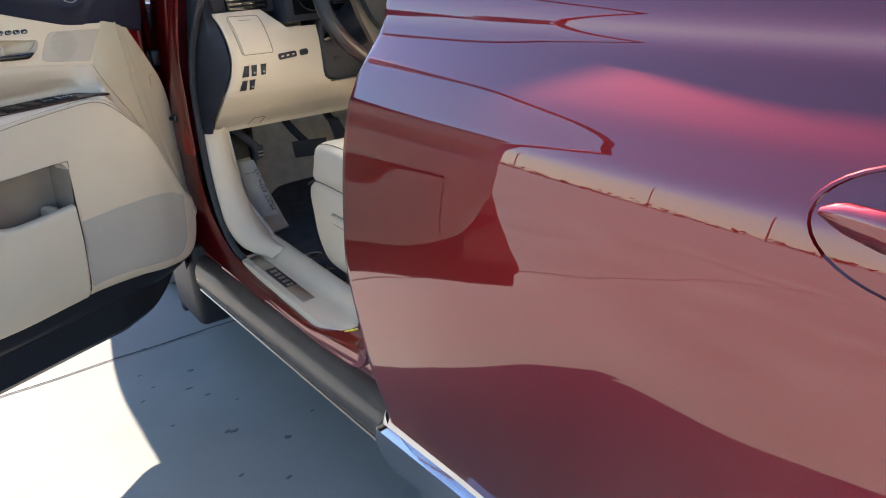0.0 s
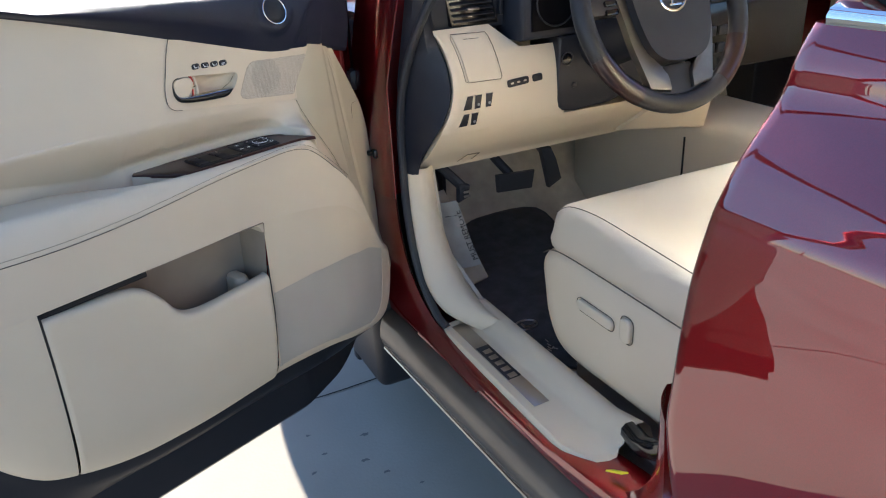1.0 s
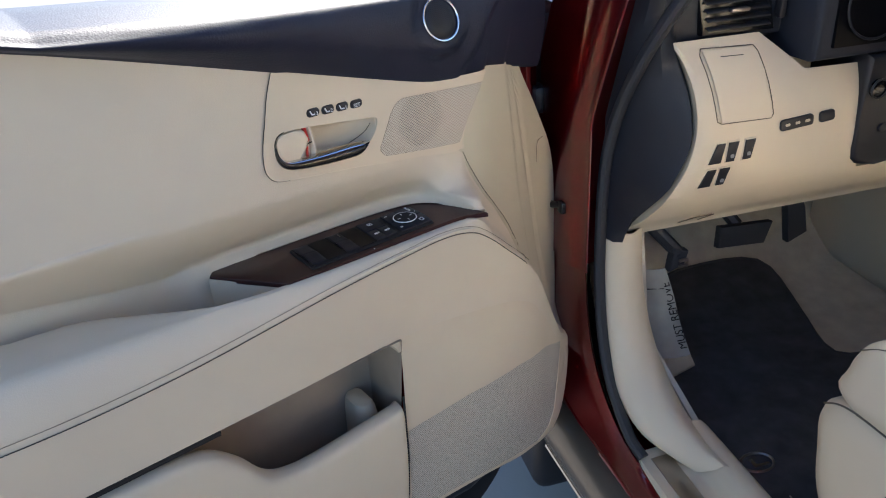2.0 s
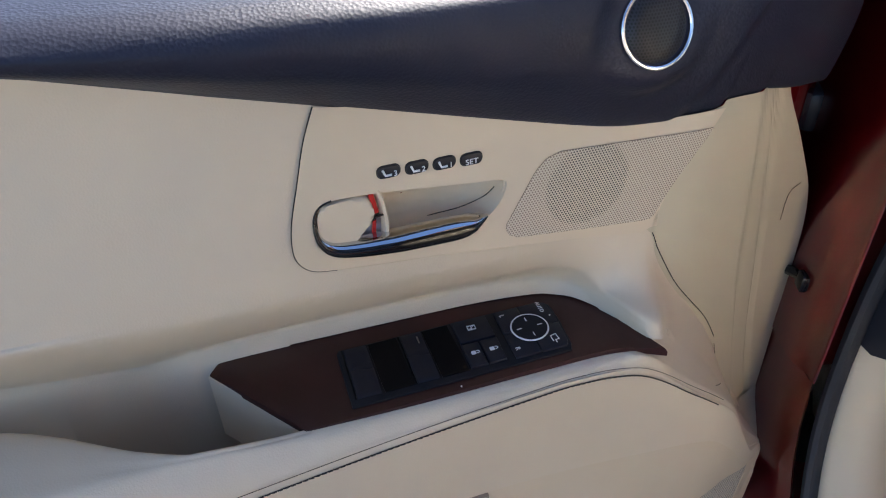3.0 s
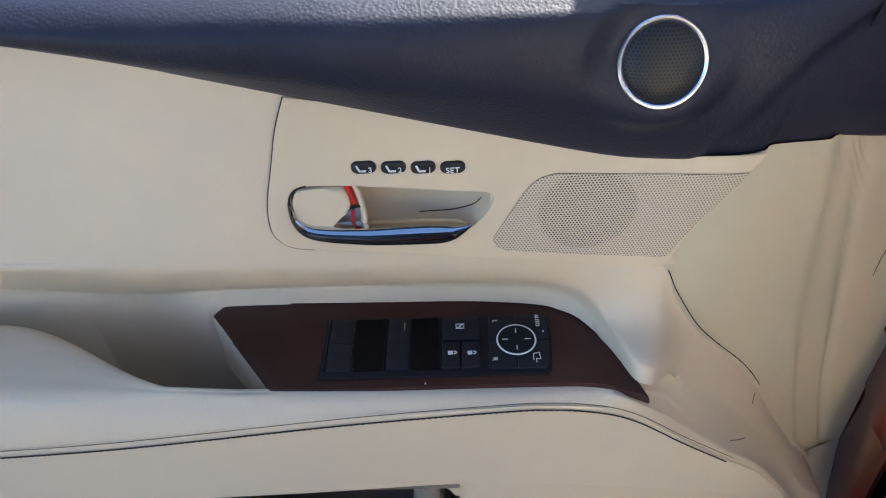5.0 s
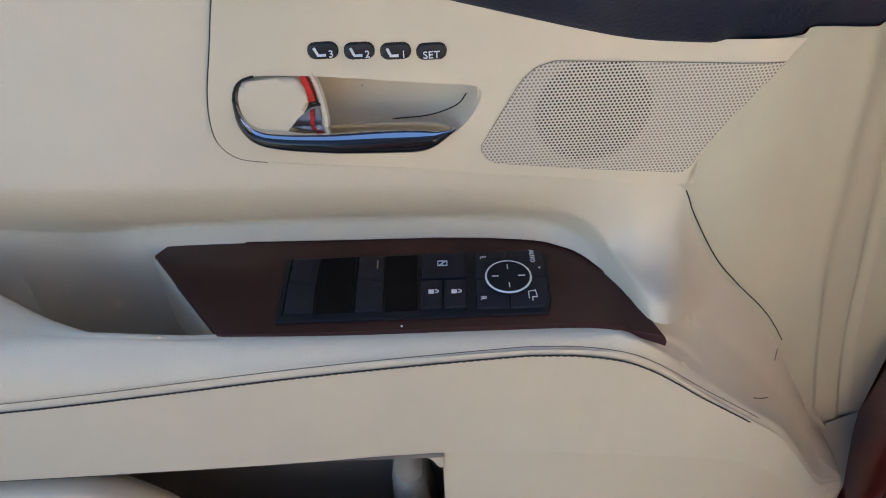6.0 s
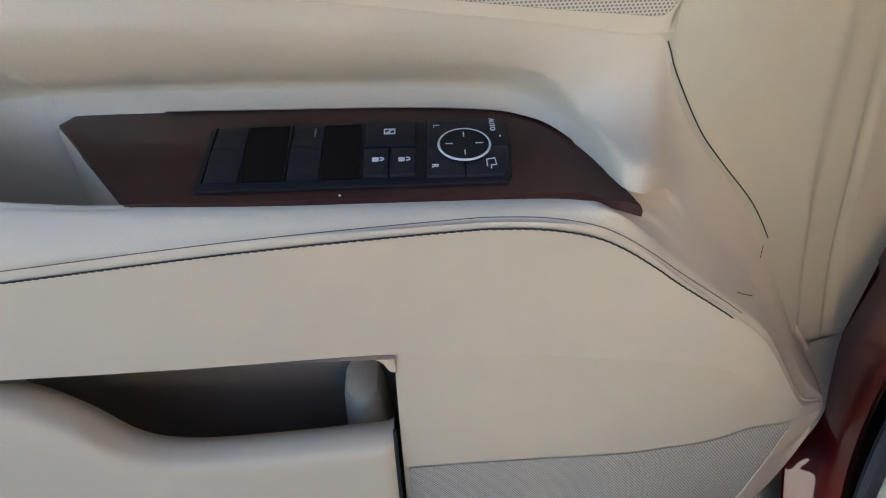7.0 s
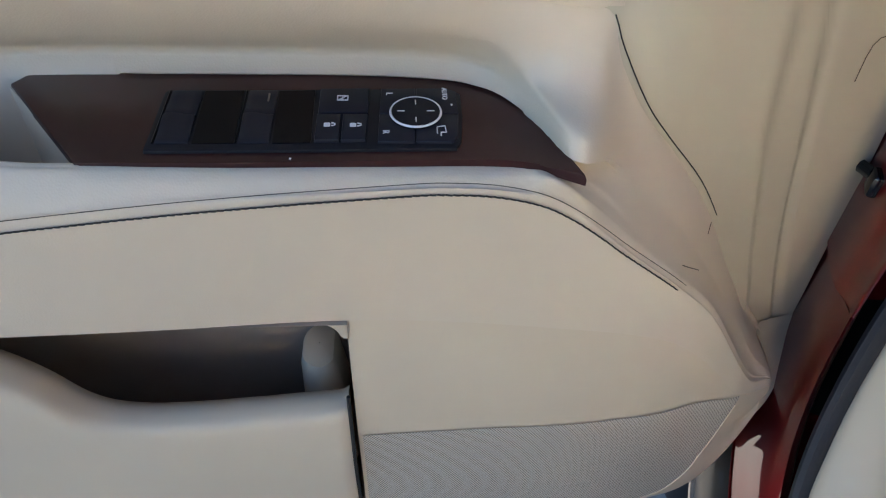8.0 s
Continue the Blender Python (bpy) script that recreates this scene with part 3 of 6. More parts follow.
    for u in steps(-0.241, 0.178, 84):
        a, b, zl = lerp(FACE_LOW, u), lerp(BOTTOM, u), lerp(lip, u)
        k = 0.003 if u > 0.176 or u < -0.24 else 0.0
        rows.append([D(u, e - k, z) for e, z in bend([(a[0] - 0.03, zl - 0.012), (a[0] - 0.02, zl - 0.001), (a[0] - 0.008, zl), (a[0] + 0.002, zl - 0.008), (a[0] + 0.002, zl - 0.04), (a[0] * 0.98, zl * 0.6 + b[1] * 0.4), (a[0] * 0.7 + b[0] * 0.3, zl * 0.25 + b[1] * 0.75), (a[0] * 0.3 + b[0] * 0.7, zl * 0.05 + b[1] * 0.95), (b[0] - 0.01, b[1]), (b[0] - 0.05, b[1] + 0.004)], 4)])
    part("pocket_panel", sheet(rows), BEIGE_HARD, front_door, "beige map pocket panel with a dipped lip")
    rows = []
    for u in steps(U_LEFT, -0.245, 30):
        a, b = lerp(FACE_LOW, u), lerp(BOTTOM, u)
        rows.append([D(u, e, z) for e, z in bend([a, (a[0] * 0.98, a[1] * 0.7 + b[1] * 0.3), (a[0] * 0.75 + b[0] * 0.25, a[1] * 0.35 + b[1] * 0.65), (a[0] * 0.3 + b[0] * 0.7, a[1] * 0.06 + b[1] * 0.94), (b[0] - 0.01, b[1]), (b[0] - 0.05, b[1] + 0.004)], 4)])
    part("rear_lining", sheet(rows), BEIGE_HARD, front_door, "beige rear corner of the door lining")
    # shallow hollow; its brown colour stands in for the shade of a deeper one
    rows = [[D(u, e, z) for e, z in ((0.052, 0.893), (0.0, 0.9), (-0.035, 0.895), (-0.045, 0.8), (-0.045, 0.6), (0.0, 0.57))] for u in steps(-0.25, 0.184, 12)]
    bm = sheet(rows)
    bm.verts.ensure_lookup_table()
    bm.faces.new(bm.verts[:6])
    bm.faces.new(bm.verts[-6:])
    part("pocket_hollow", bm, POCKET_SHADE, front_door, "hollow of the map pocket, browned to stand for its shade")
    # dark rod laid in the slot above the lip as its shade
    part("pocket_gap_shade", tube([D(u, lerp(FACE_LOW, u)[0] - 0.014, 0.884) for u in steps(-0.243, -0.06, 20)], 0.0075, 8), GAP, front_door, "dark strip standing for the shade in the gap over the map pocket")
    corner = [(0.184, 0.897), (0.184, 0.873)] + [(0.160 + 0.020 * math.cos(a), 0.873 + 0.020 * math.sin(a)) for a in steps(0, 1.5708, 8)] + [(0.160, 0.897)]
    part("pocket_corner", slab([D(u, lerp(FACE_LOW, u)[0] - 0.0008, z) for u, z in corner], DN * -0.05, 0.001), BEIGE_HARD, front_door)
    # dark vinyl belt above
    rows = []
    for u in steps(U_LEFT, 0.56, 330):
        e, zv, zc = lerp(E_UP, u), lerp(Z_VINYL, u), lerp(Z_CREST, u)
        k = max(0.0, min(1.0, (0.33 - u) / 0.2))
        zc = max(zc, zv + 0.012)
        face = bend([(e - 0.006, zv - 0.006), (e + 0.004, zv + 0.001), (e + 0.013 + 0.005 * k, zv * 0.75 + zc * 0.25), (e + 0.018 + 0.012 * k, zv * 0.5 + zc * 0.5), (e + 0.017 + 0.017 * k, zv * 0.22 + zc * 0.78), (e + 0.011 + 0.018 * k, zc), (e + 0.003 + 0.016 * k, zc + 0.006), (e - 0.006 + 0.01 * k, zc + 0.009), (e - 0.04, zc + 0.012), (e - 0.09, zc + 0.013), (-0.17, zc + 0.009)], 7)
        row = []
        for a, b in face:
            f = max(0.0, min(1.0, (u - lerp(SWELL, b)) / 0.022))
            a -= 0.005 * f * f * (3 - 2 * f)
            w = max(0.0, min(1.0, 1 - (math.hypot(u - TWEETER[0], b - TWEETER[1]) - 0.0255) / 0.024))
            w = w * w * (3 - 2 * w) if b < lerp(Z_CREST, u) + 0.005 else 0.0
            row.append(D(u, a * (1 - w) + w * (TWEETER[2] - 0.001 - 0.35 * (b - TWEETER[1])), b))
        rows.append(row)
    part("vinyl_belt", sheet(rows), VINYL, front_door, "dark grained vinyl top of the door lining")


build_front_door()


# wood switch panel and window switches, on the armrest's flat top
ZW = 1.031


def top_pose(u, e, z, turn=0.0):
    """A pose lying on the armrest's top: x along the door, y away from the seat; turned about its height."""
    return frame_of(D(u, e, z), DU, -DN) @ pose(0, 0, 0, 0, 0, turn)


def build_switches():
    top = [(-0.011, -0.026), (-0.004, -0.036), (0.08, -0.04), (0.184, -0.039), (0.254, -0.031), (0.28, -0.021), (0.299, 0.008), (0.313, 0.044), (0.321, 0.066)]
    low = [(0.300, 0.055), (0.275, 0.0505), (0.21, 0.0505), (0.125, 0.0515), (0.048, 0.0505)]
    flat = [(u, e) for u, e in top[:2]] + [(p.x, p.y) for p in curve([(u, e, 0) for u, e in top[1:]], 6)[1:]] + [(p.x, p.y) for p in curve([(u, e, 0) for u, e in low], 5)]
    part("wood_panel", slab([D(u, e, ZW) for u, e in flat], (0, 0, -0.006), 0.0018), WOOD, front_door, "glossy dark wood switch panel")
    part("panel_base", slab([D(u, e, ZW - 0.003) for u, e in ((-0.0125, -0.026), (-0.005, -0.037), (0.06, -0.039), (0.07, 0.0485), (0.0492, 0.0485))], (0, 0, -0.065), 0.001), BEIGE_HARD, front_door)
    block = [(0.0835, 0.0435), (0.0825, 0.0425), (0.0828, -0.0125), (0.0845, -0.0155), (0.247, -0.0165), (0.253, -0.015), (0.2575, -0.011), (0.2575, 0.012), (0.2555, 0.036), (0.2525, 0.0425)]
    part("switch_block", slab([D(u, e, ZW + 0.002) for u, e in block], (0, 0, -0.008), 0.0012), SWITCH, front_door, "black window switch block")
    zt = ZW + 0.0021

    def pad(name, corners, h, mat, bevel=0.0012, label=""):
        return part(name, slab([D(u, e, zt + h + dz) for u, e, dz in corners], (0, 0, -h - 0.001), bevel), mat, front_door, label)
    # smoked wells and rocker keys for the four windows
    for u0, u1 in ((0.1078, 0.1305), (0.1512, 0.1722)):
        pad("switch_well", [(u0, 0.0375, 0), (u0 - 0.001, -0.0135, 0), (u1 - 0.001, -0.014, 0), (u1, 0.0372, 0)], 0.0004, BROWN_BLACK, 0)
    for u0, u1 in ((0.0875, 0.1058), (0.1322, 0.1495)):
        # each key dips in its middle and curls up at the lip beside its neighbour
        for e0, e1, curl in ((-0.0135, 0.0108, 0.0002), (0.0125, 0.0374, 0.0022)):
            rows = []
            for f in (-0.02, 0.0, 0.08, 0.3, 0.55, 0.8, 0.94, 1.0, 1.02):
                e = e0 + (e1 - e0) * max(0.0, min(1.0, f))
                h = -0.0015 if f < 0 or f > 1 else 0.0012 + curl * (1 - f) ** 3 + (0.0008 * f ** 4 if curl < 0.001 else 0.0) - (0.0007 if f in (0.0, 1.0) else 0.0)
                wave = 0.0012 if f < 0.1 and curl > 0.001 or f > 0.9 and curl < 0.001 else 0.0
                row = [D(u0 + (u1 - u0) * g, e - wave * math.sin(g * 5.5), zt + (-0.0015 if g in (0, 1) else h - (0.0006 if g in (0.01, 0.99) else 0.0))) for g in (0, 0.01, 0.07, 0.25, 0.5, 0.75, 0.93, 0.99, 1)]
                rows.append(row)
            part("window_switch", sheet(rows), KEY, front_door)
        part("switch_gap", tube([D(u0 + (u1 - u0) * g, 0.0117 - 0.0012 * math.sin(g * 5.5), zt + 0.0009) for g in steps(0, 1, 8)], 0.0008, 6), BROWN_BLACK, front_door)
        part("switch_gap", tube([D(u0 - 0.0009, e, zt + 0.0003) for e in (-0.0135, 0.037)], 0.0007, 6), BROWN_BLACK, front_door)
    part("switch_mark", slab([D(0.1445, -0.008, zt + 0.0024), D(0.1445, -0.001, zt + 0.0018), D(0.1454, -0.001, zt + 0.0018), D(0.1454, -0.008, zt + 0.0024)], (0, 0, -0.001)), SATIN, front_door)
    # lock keys
    pad("lock_switch", [(0.1745, 0.0105, 0), (0.1745, -0.0138, 0), (0.2032, -0.0140, 0), (0.2030, 0.0105, 0)], 0.0022, KEY)
    pad("lock_switch", [(0.1740, 0.0368, 0), (0.1740, 0.0122, 0), (0.1877, 0.0122, 0), (0.1875, 0.0368, 0)], 0.0022, KEY)
    pad("lock_switch", [(0.1886, 0.0368, 0), (0.1888, 0.0122, 0), (0.2030, 0.0122, 0), (0.2022, 0.0365, 0)], 0.0022, KEY)
    # mirror control: four fields round the knob
    for quarter in ([(0.2090, 0.0382, 0), (0.2095, 0.0125, 0), (0.2300, 0.0125, 0), (0.2295, 0.0385, 0)], [(0.2303, 0.0385, 0), (0.2308, 0.0125, 0), (0.2550, 0.0125, 0), (0.2536, 0.033, 0), (0.2505, 0.0385, 0)],
                    [(0.2095, 0.0117, 0), (0.2105, -0.0135, 0), (0.2305, -0.0140, 0), (0.2300, 0.0117, 0)], [(0.2308, 0.0117, 0), (0.2313, -0.0140, 0), (0.249, -0.0138, 0), (0.2545, -0.0105, 0), (0.2550, 0.0117, 0)]):
        pad("mirror_switch", quarter, 0.0018, KEY, 0.0005)
    c = D(0.2304, 0.0128, zt + 0.0034)
    ring = [c + DU * (math.cos(a) * 0.0145) - DN * (math.sin(a) * 0.0145) for a in steps(0, 6.2832, 40)]
    part("mirror_knob", plate(top_pose(0.2304, 0.0128, zt), [(0.0138 * math.cos(a), 0.0138 * math.sin(a)) for a in steps(0, 6.2832, 40)[:-1]], 0.004, 0.0012), SWITCH, front_door, "round mirror adjusting knob")
    part("knob_ring", tube(ring, 0.0007, 6), WHITE, front_door, "pale ring round the mirror knob")
    for a in (0, 90, 180, 270):
        q = top_pose(0.2304, 0.0128, zt + 0.0035, a) @ pose(0.0085, 0, 0)
        part("knob_tick", plate(q, round_rect(0.0045, 0.0007, 0.0003, 1), 0.0008), WHITE, front_door)
    # prints: writing turned to the driver, and small signs
    zp = zt + 0.0019
    for text, u, e, size in (("L", 0.2150, -0.0074, 0.0055), ("R", 0.2133, 0.0303, 0.0055), ("AUTO", 0.2477, -0.0075, 0.0044)):
        letters(text, size, top_pose(u, e, zp + 0.0003, -90), WHITE, front_door, "print")
    for u, e in ((0.1804, 0.0234), (0.1950, 0.0238)):
        part("lock_sign", plate(top_pose(u, e, zt + 0.002), round_rect(0.0036, 0.0034, 0.0004, 1), 0.0006), WHITE, front_door)
        arc = [D(u + 0.0018 + 0.0022 * math.sin(a) + 0.0006, e - 0.0013 * math.cos(a), zt + 0.0026) for a in steps(0, 3.1416, 8)]
        part("lock_sign", tube(arc, 0.0004, 5), WHITE, front_door)
    for dx, w in ((-0.003, 0.0007), (0.0, 0.0009), (0.003, 0.0007)):
        part("window_sign", plate(top_pose(0.1880 + dx, -0.003, zt + 0.002), round_rect(w, 0.005, 0.0002, 1), 0.0006), WHITE, front_door)
    for dy in (-0.0022, 0.0022):
        part("window_sign", plate(top_pose(0.1880, -0.003 + dy, zt + 0.002), round_rect(0.0066, 0.0007, 0.0002, 1), 0.0006), WHITE, front_door)
    part("window_sign", plate(top_pose(0.1880, -0.003, zt + 0.002, 40), round_rect(0.0075, 0.0006, 0.0002, 1), 0.0006), WHITE, front_door)
    loop = [D(0.2451 + x, 0.029 + y, zp + 0.0005) for x, y in ((-0.003, 0.003), (-0.003, -0.003), (0.0015, -0.004), (0.002, 0.002), (-0.001, 0.002), (-0.001, 0.005))]
    part("fold_sign", tube(loop, 0.0004, 5), WHITE, front_door)
    part("auto_lamp", plate(top_pose(0.2515, 0.004, zp), round_rect(0.0012, 0.0012, 0.0004, 1), 0.0006), WHITE, front_door)
    part("panel_dot", plate(top_pose(0.1618, 0.0485, ZW), round_rect(0.0012, 0.0012, 0.0004, 1), 0.0006), WHITE, front_door)


build_switches()

CUP = [(0.0795, 1.168), (0.0815, 1.1745), (0.0855, 1.179), (0.092, 1.181), (0.115, 1.18), (0.147, 1.1765), (0.185, 1.1715), (0.2085, 1.1685), (0.2125, 1.162), (0.2075, 1.150), (0.197, 1.139), (0.181, 1.1315), (0.163, 1.1315), (0.133, 1.1335), (0.103, 1.1375), (0.0875, 1.1425), (0.0795, 1.153)]


def H(u, e, z):
    """A place on the upper lining, e out of its own surface."""
    return D(u, e + lerp(E_UP, u), z)


def lining_pose(u, z, e=0.0):
    """A pose standing on the upper lining."""
    return frame_of(H(u, e, z), H(u + 0.01, e, z) - H(u - 0.01, e, z), (0, 0, 1))


def build_handle():
    cup = [(p.x, p.y) for p in curve([(u, z, 0) for u, z in CUP], 4, closed=True)]
    seam = [(0.0885, 1.246), (0.080, 1.224), (0.073, 1.198), (0.066, 1.172), (0.0635, 1.154), (0.065, 1.1405), (0.0735, 1.1305), (0.09, 1.1265), (0.127, 1.1215), (0.174, 1.116), (0.213, 1.110), (0.27, 1.102), (0.311, 1.0945), (0.331, 1.0922), (0.338, 1.096)]
    line = [(p.x, p.y) for p in curve([(u, z, 0) for u, z in seam], 5)]
    right = [(0.341, 1.106), (0.351, 1.132), (0.3665, 1.154), (0.379, 1.17), (0.39, 1.184)]
    top = [(u, lerp(Z_VINYL, u) + 0.001) for u in (0.37, 0.353, 0.335, 0.317, 0.30, 0.281, 0.25, 0.207, 0.15, 0.12)]
    lift = 0.0025
    bm = filled(line + right + top, cup, lambda x, y: H(x, lift, y))
    part("handle_panel", bm, BEIGE_HARD, front_door, "smooth beige panel round the inside handle")
    part("panel_seam", tube([H(u, 0.002, z) for u, z in line[:36]], 0.0006, 6), GAP, front_door)
    part("panel_edge", tube([H(u, 0.002, z) for u, z in line[35:]], 0.0007, 6), BEIGE_HARD, front_door)
    # hollow behind the handle
    mid = Vector((0.145, 1.156))
    rows = []
    for e, k in ((lift, 1.0), (-0.004, 0.985), (-0.012, 0.94), (-0.02, 0.84), (-0.025, 0.65), (-0.027, 0.35), (-0.0275, 0.01)):
        rows.append([H(mid.x + (u - mid.x) * k, e, mid.y + (z - mid.y) * k) for u, z in cup])
    part("handle_cup", sheet(rows, closed=True), BEIGE_HARD, front_door, "hollow behind the inside handle")
    part("cup_line", tube(curve([H(0.134, -0.022, 1.134), H(0.165, -0.021, 1.1365), H(0.184, -0.0165, 1.1405), H(0.199, -0.008, 1.151), H(0.2045, -0.001, 1.162)], 6), 0.0004, 5), GAP, front_door)
    # lock tongue: a lit block, fine grooves, the red mark and a rounded rim
    body = [(0.0815, 1.166), (0.0835, 1.1745), (0.0885, 1.1785), (0.1135, 1.1785), (0.1185, 1.163), (0.112, 1.1555), (0.1005, 1.1435), (0.091, 1.146), (0.083, 1.156)]
    part("lock_tongue", plate(lining_pose(0, 0, -0.024), [(p.x, p.y) for p in curve([(u, z, 0) for u, z in body], 5, closed=True)], 0.025, 0.003, 3), BEIGE_HARD, front_door, "beige lock tongue")
    for k in (0, 0.0016, 0.0032):
        part("tongue_groove", tube([H(0.0985 + k, 0.0008, 1.172), H(0.0995 + k, 0.0008, 1.152)], 0.0003, 5), SEAM, front_door)
    part("red_mark", slab([H(0.1158, 0.0022, 1.1795), H(0.1190, 0.0022, 1.1793), H(0.1222, 0.0012, 1.164), H(0.1185, 0.0012, 1.1628)], DN * -0.006), RED, front_door, "red lock mark")
    part("tongue_side", tube(curve([H(0.121, -0.001, 1.181), H(0.1235, -0.001, 1.174), H(0.1255, -0.001, 1.162), H(0.126, -0.001, 1.151), H(0.1235, -0.003, 1.141)], 5), 0.0021, 8, 2.0), BEIGE_HARD, front_door)
    part("tongue_gap", tube(curve([H(0.125, 0.001, 1.1615), H(0.1175, 0.0015, 1.160), H(0.1085, 0.002, 1.1525), H(0.1015, 0.002, 1.1455)], 5), 0.0008, 6), GAP, front_door)
    part("red_mark", slab([H(0.1178, -0.001, 1.156), H(0.1203, -0.001, 1.157), H(0.1188, -0.001, 1.142), H(0.1162, -0.001, 1.142)], DN * -0.004), RED, front_door)
    part("tongue_foot", slab([H(0.1035, -0.003, 1.149), H(0.116, -0.002, 1.1585), H(0.1235, -0.002, 1.159), H(0.1235, -0.003, 1.139), H(0.1, -0.003, 1.14)], DN * -0.01), SATIN, front_door)
    # the pull: a chrome bar that hooks up round the tongue
    low = curve([(0.0783, 1.169, 0), (0.0788, 1.153, 0), (0.0865, 1.1415, 0), (0.103, 1.1365, 0), (0.133, 1.133, 0), (0.163, 1.131, 0), (0.18, 1.131, 0), (0.19, 1.136, 0), (0.198, 1.142, 0)], 6)
    high = curve([(0.0803, 1.166, 0), (0.0828, 1.1565, 0), (0.0895, 1.1502, 0), (0.104, 1.1483, 0), (0.130, 1.1478, 0), (0.156, 1.1475, 0), (0.174, 1.1467, 0), (0.188, 1.1452, 0), (0.1985, 1.143, 0)], 6)
    rows, overlay = [], []
    for i, (p, q) in enumerate(zip(low, high)):
        f = i / (len(low) - 1)
        thick_ = lerp([(0, 0.001), (0.2, 0.005), (0.5, 0.0105), (0.85, 0.009), (1, 0.001)], f)
        ring = []
        for k in range(14):
            a = 6.2832 * k / 14
            c = p.lerp(q, 0.5 + 0.5 * math.cos(a))
            ring.append(H(c.x, 0.003 + thick_ * math.sin(a), c.y))
        rows.append(ring)
        overlay.append([H(c.x, 0.0031 + (thick_ + 0.0005) * math.sin(a), c.y) for a, c in [(a, p.lerp(q, 0.5 + 0.52 * math.cos(a))) for a in steps(0.95, 3.6, 14)]])
    # black skin over the chrome's lower side, in place of a dark reflection
    part("pull_dark_reflection", sheet(overlay), GLOSS, front_door, "black overlay standing for the dark reflection in the handle")
    part("handle_pull", sheet(rows, closed=True), CHROME, front_door, "chrome inside handle")
    part("cup_shadow_gap", tube(curve([H(0.092, 0.0026, 1.1812), H(0.0855, 0.0026, 1.1792), H(0.0812, 0.0026, 1.1748), H(0.0790, 0.0026, 1.168), H(0.0786, 0.0026, 1.158)], 5), 0.0007, 6), GAP, front_door)
    # memory keys
    for i, text in enumerate(("3", "2", "1", "SET")):
        u = 0.1302 + i * 0.0187
        z = 1.1938 - i * 0.0012
        q = lining_pose(u, z, lift - 0.0005)
        part("key_rim", plate(q, round_rect(0.0160, 0.0096, 0.0042), 0.0008), GAP, front_door)
        part("memory_key", plate(q, round_rect(0.0150, 0.0086, 0.0038), 0.0022, 0.0008), BLACK, front_door, "black seat memory key")
        if text == "SET":
            letters(text, 0.0058, lining_pose(u, z - 0.0015, lift + 0.0019), WHITE, front_door, "print")
        else:
            letters(text, 0.0056, lining_pose(u + 0.0042, z - 0.0016, lift + 0.0019), WHITE, front_door, "print")
            sign = [(-0.0042, 0.0024), (-0.0024, -0.0018), (0.0016, -0.0018)]
            part("seat_sign", tube([H(u + a, lift + 0.002, z + b) for a, b in sign], 0.0008, 5), WHITE, front_door)
    # perforated loudspeaker panel
    under = [(0.213, 1.126), (0.215, 1.121), (0.222, 1.117), (0.28, 1.109), (0.332, 1.103), (0.337, 1.104), (0.351, 1.132), (0.3665, 1.154), (0.3795, 1.1708)]
    over = [(0.213, 1.130), (0.234, 1.17), (0.242, 1.178), (0.252, 1.181), (0.316, 1.1765), (0.3795, 1.172)]
    us = steps(0.213, 0.3795, 60)
    rows = [[H(u, lift + 0.0008, z) for z in steps(lerp(under, u), lerp(over, u), 10)] for u in us]
    part("speaker_grille", sheet(rows), GRILLE, front_door, "perforated beige loudspeaker grille", mapped=True)
    rim = [(u, lerp(under, u)) for u in us] + [(u, lerp(over, u)) for u in reversed(us)]
    part("grille_edge", tube([H(u, lift + 0.0006, z) for u, z in rim + rim[:1]], 0.0002, 5), SEAM, front_door)


build_handle()


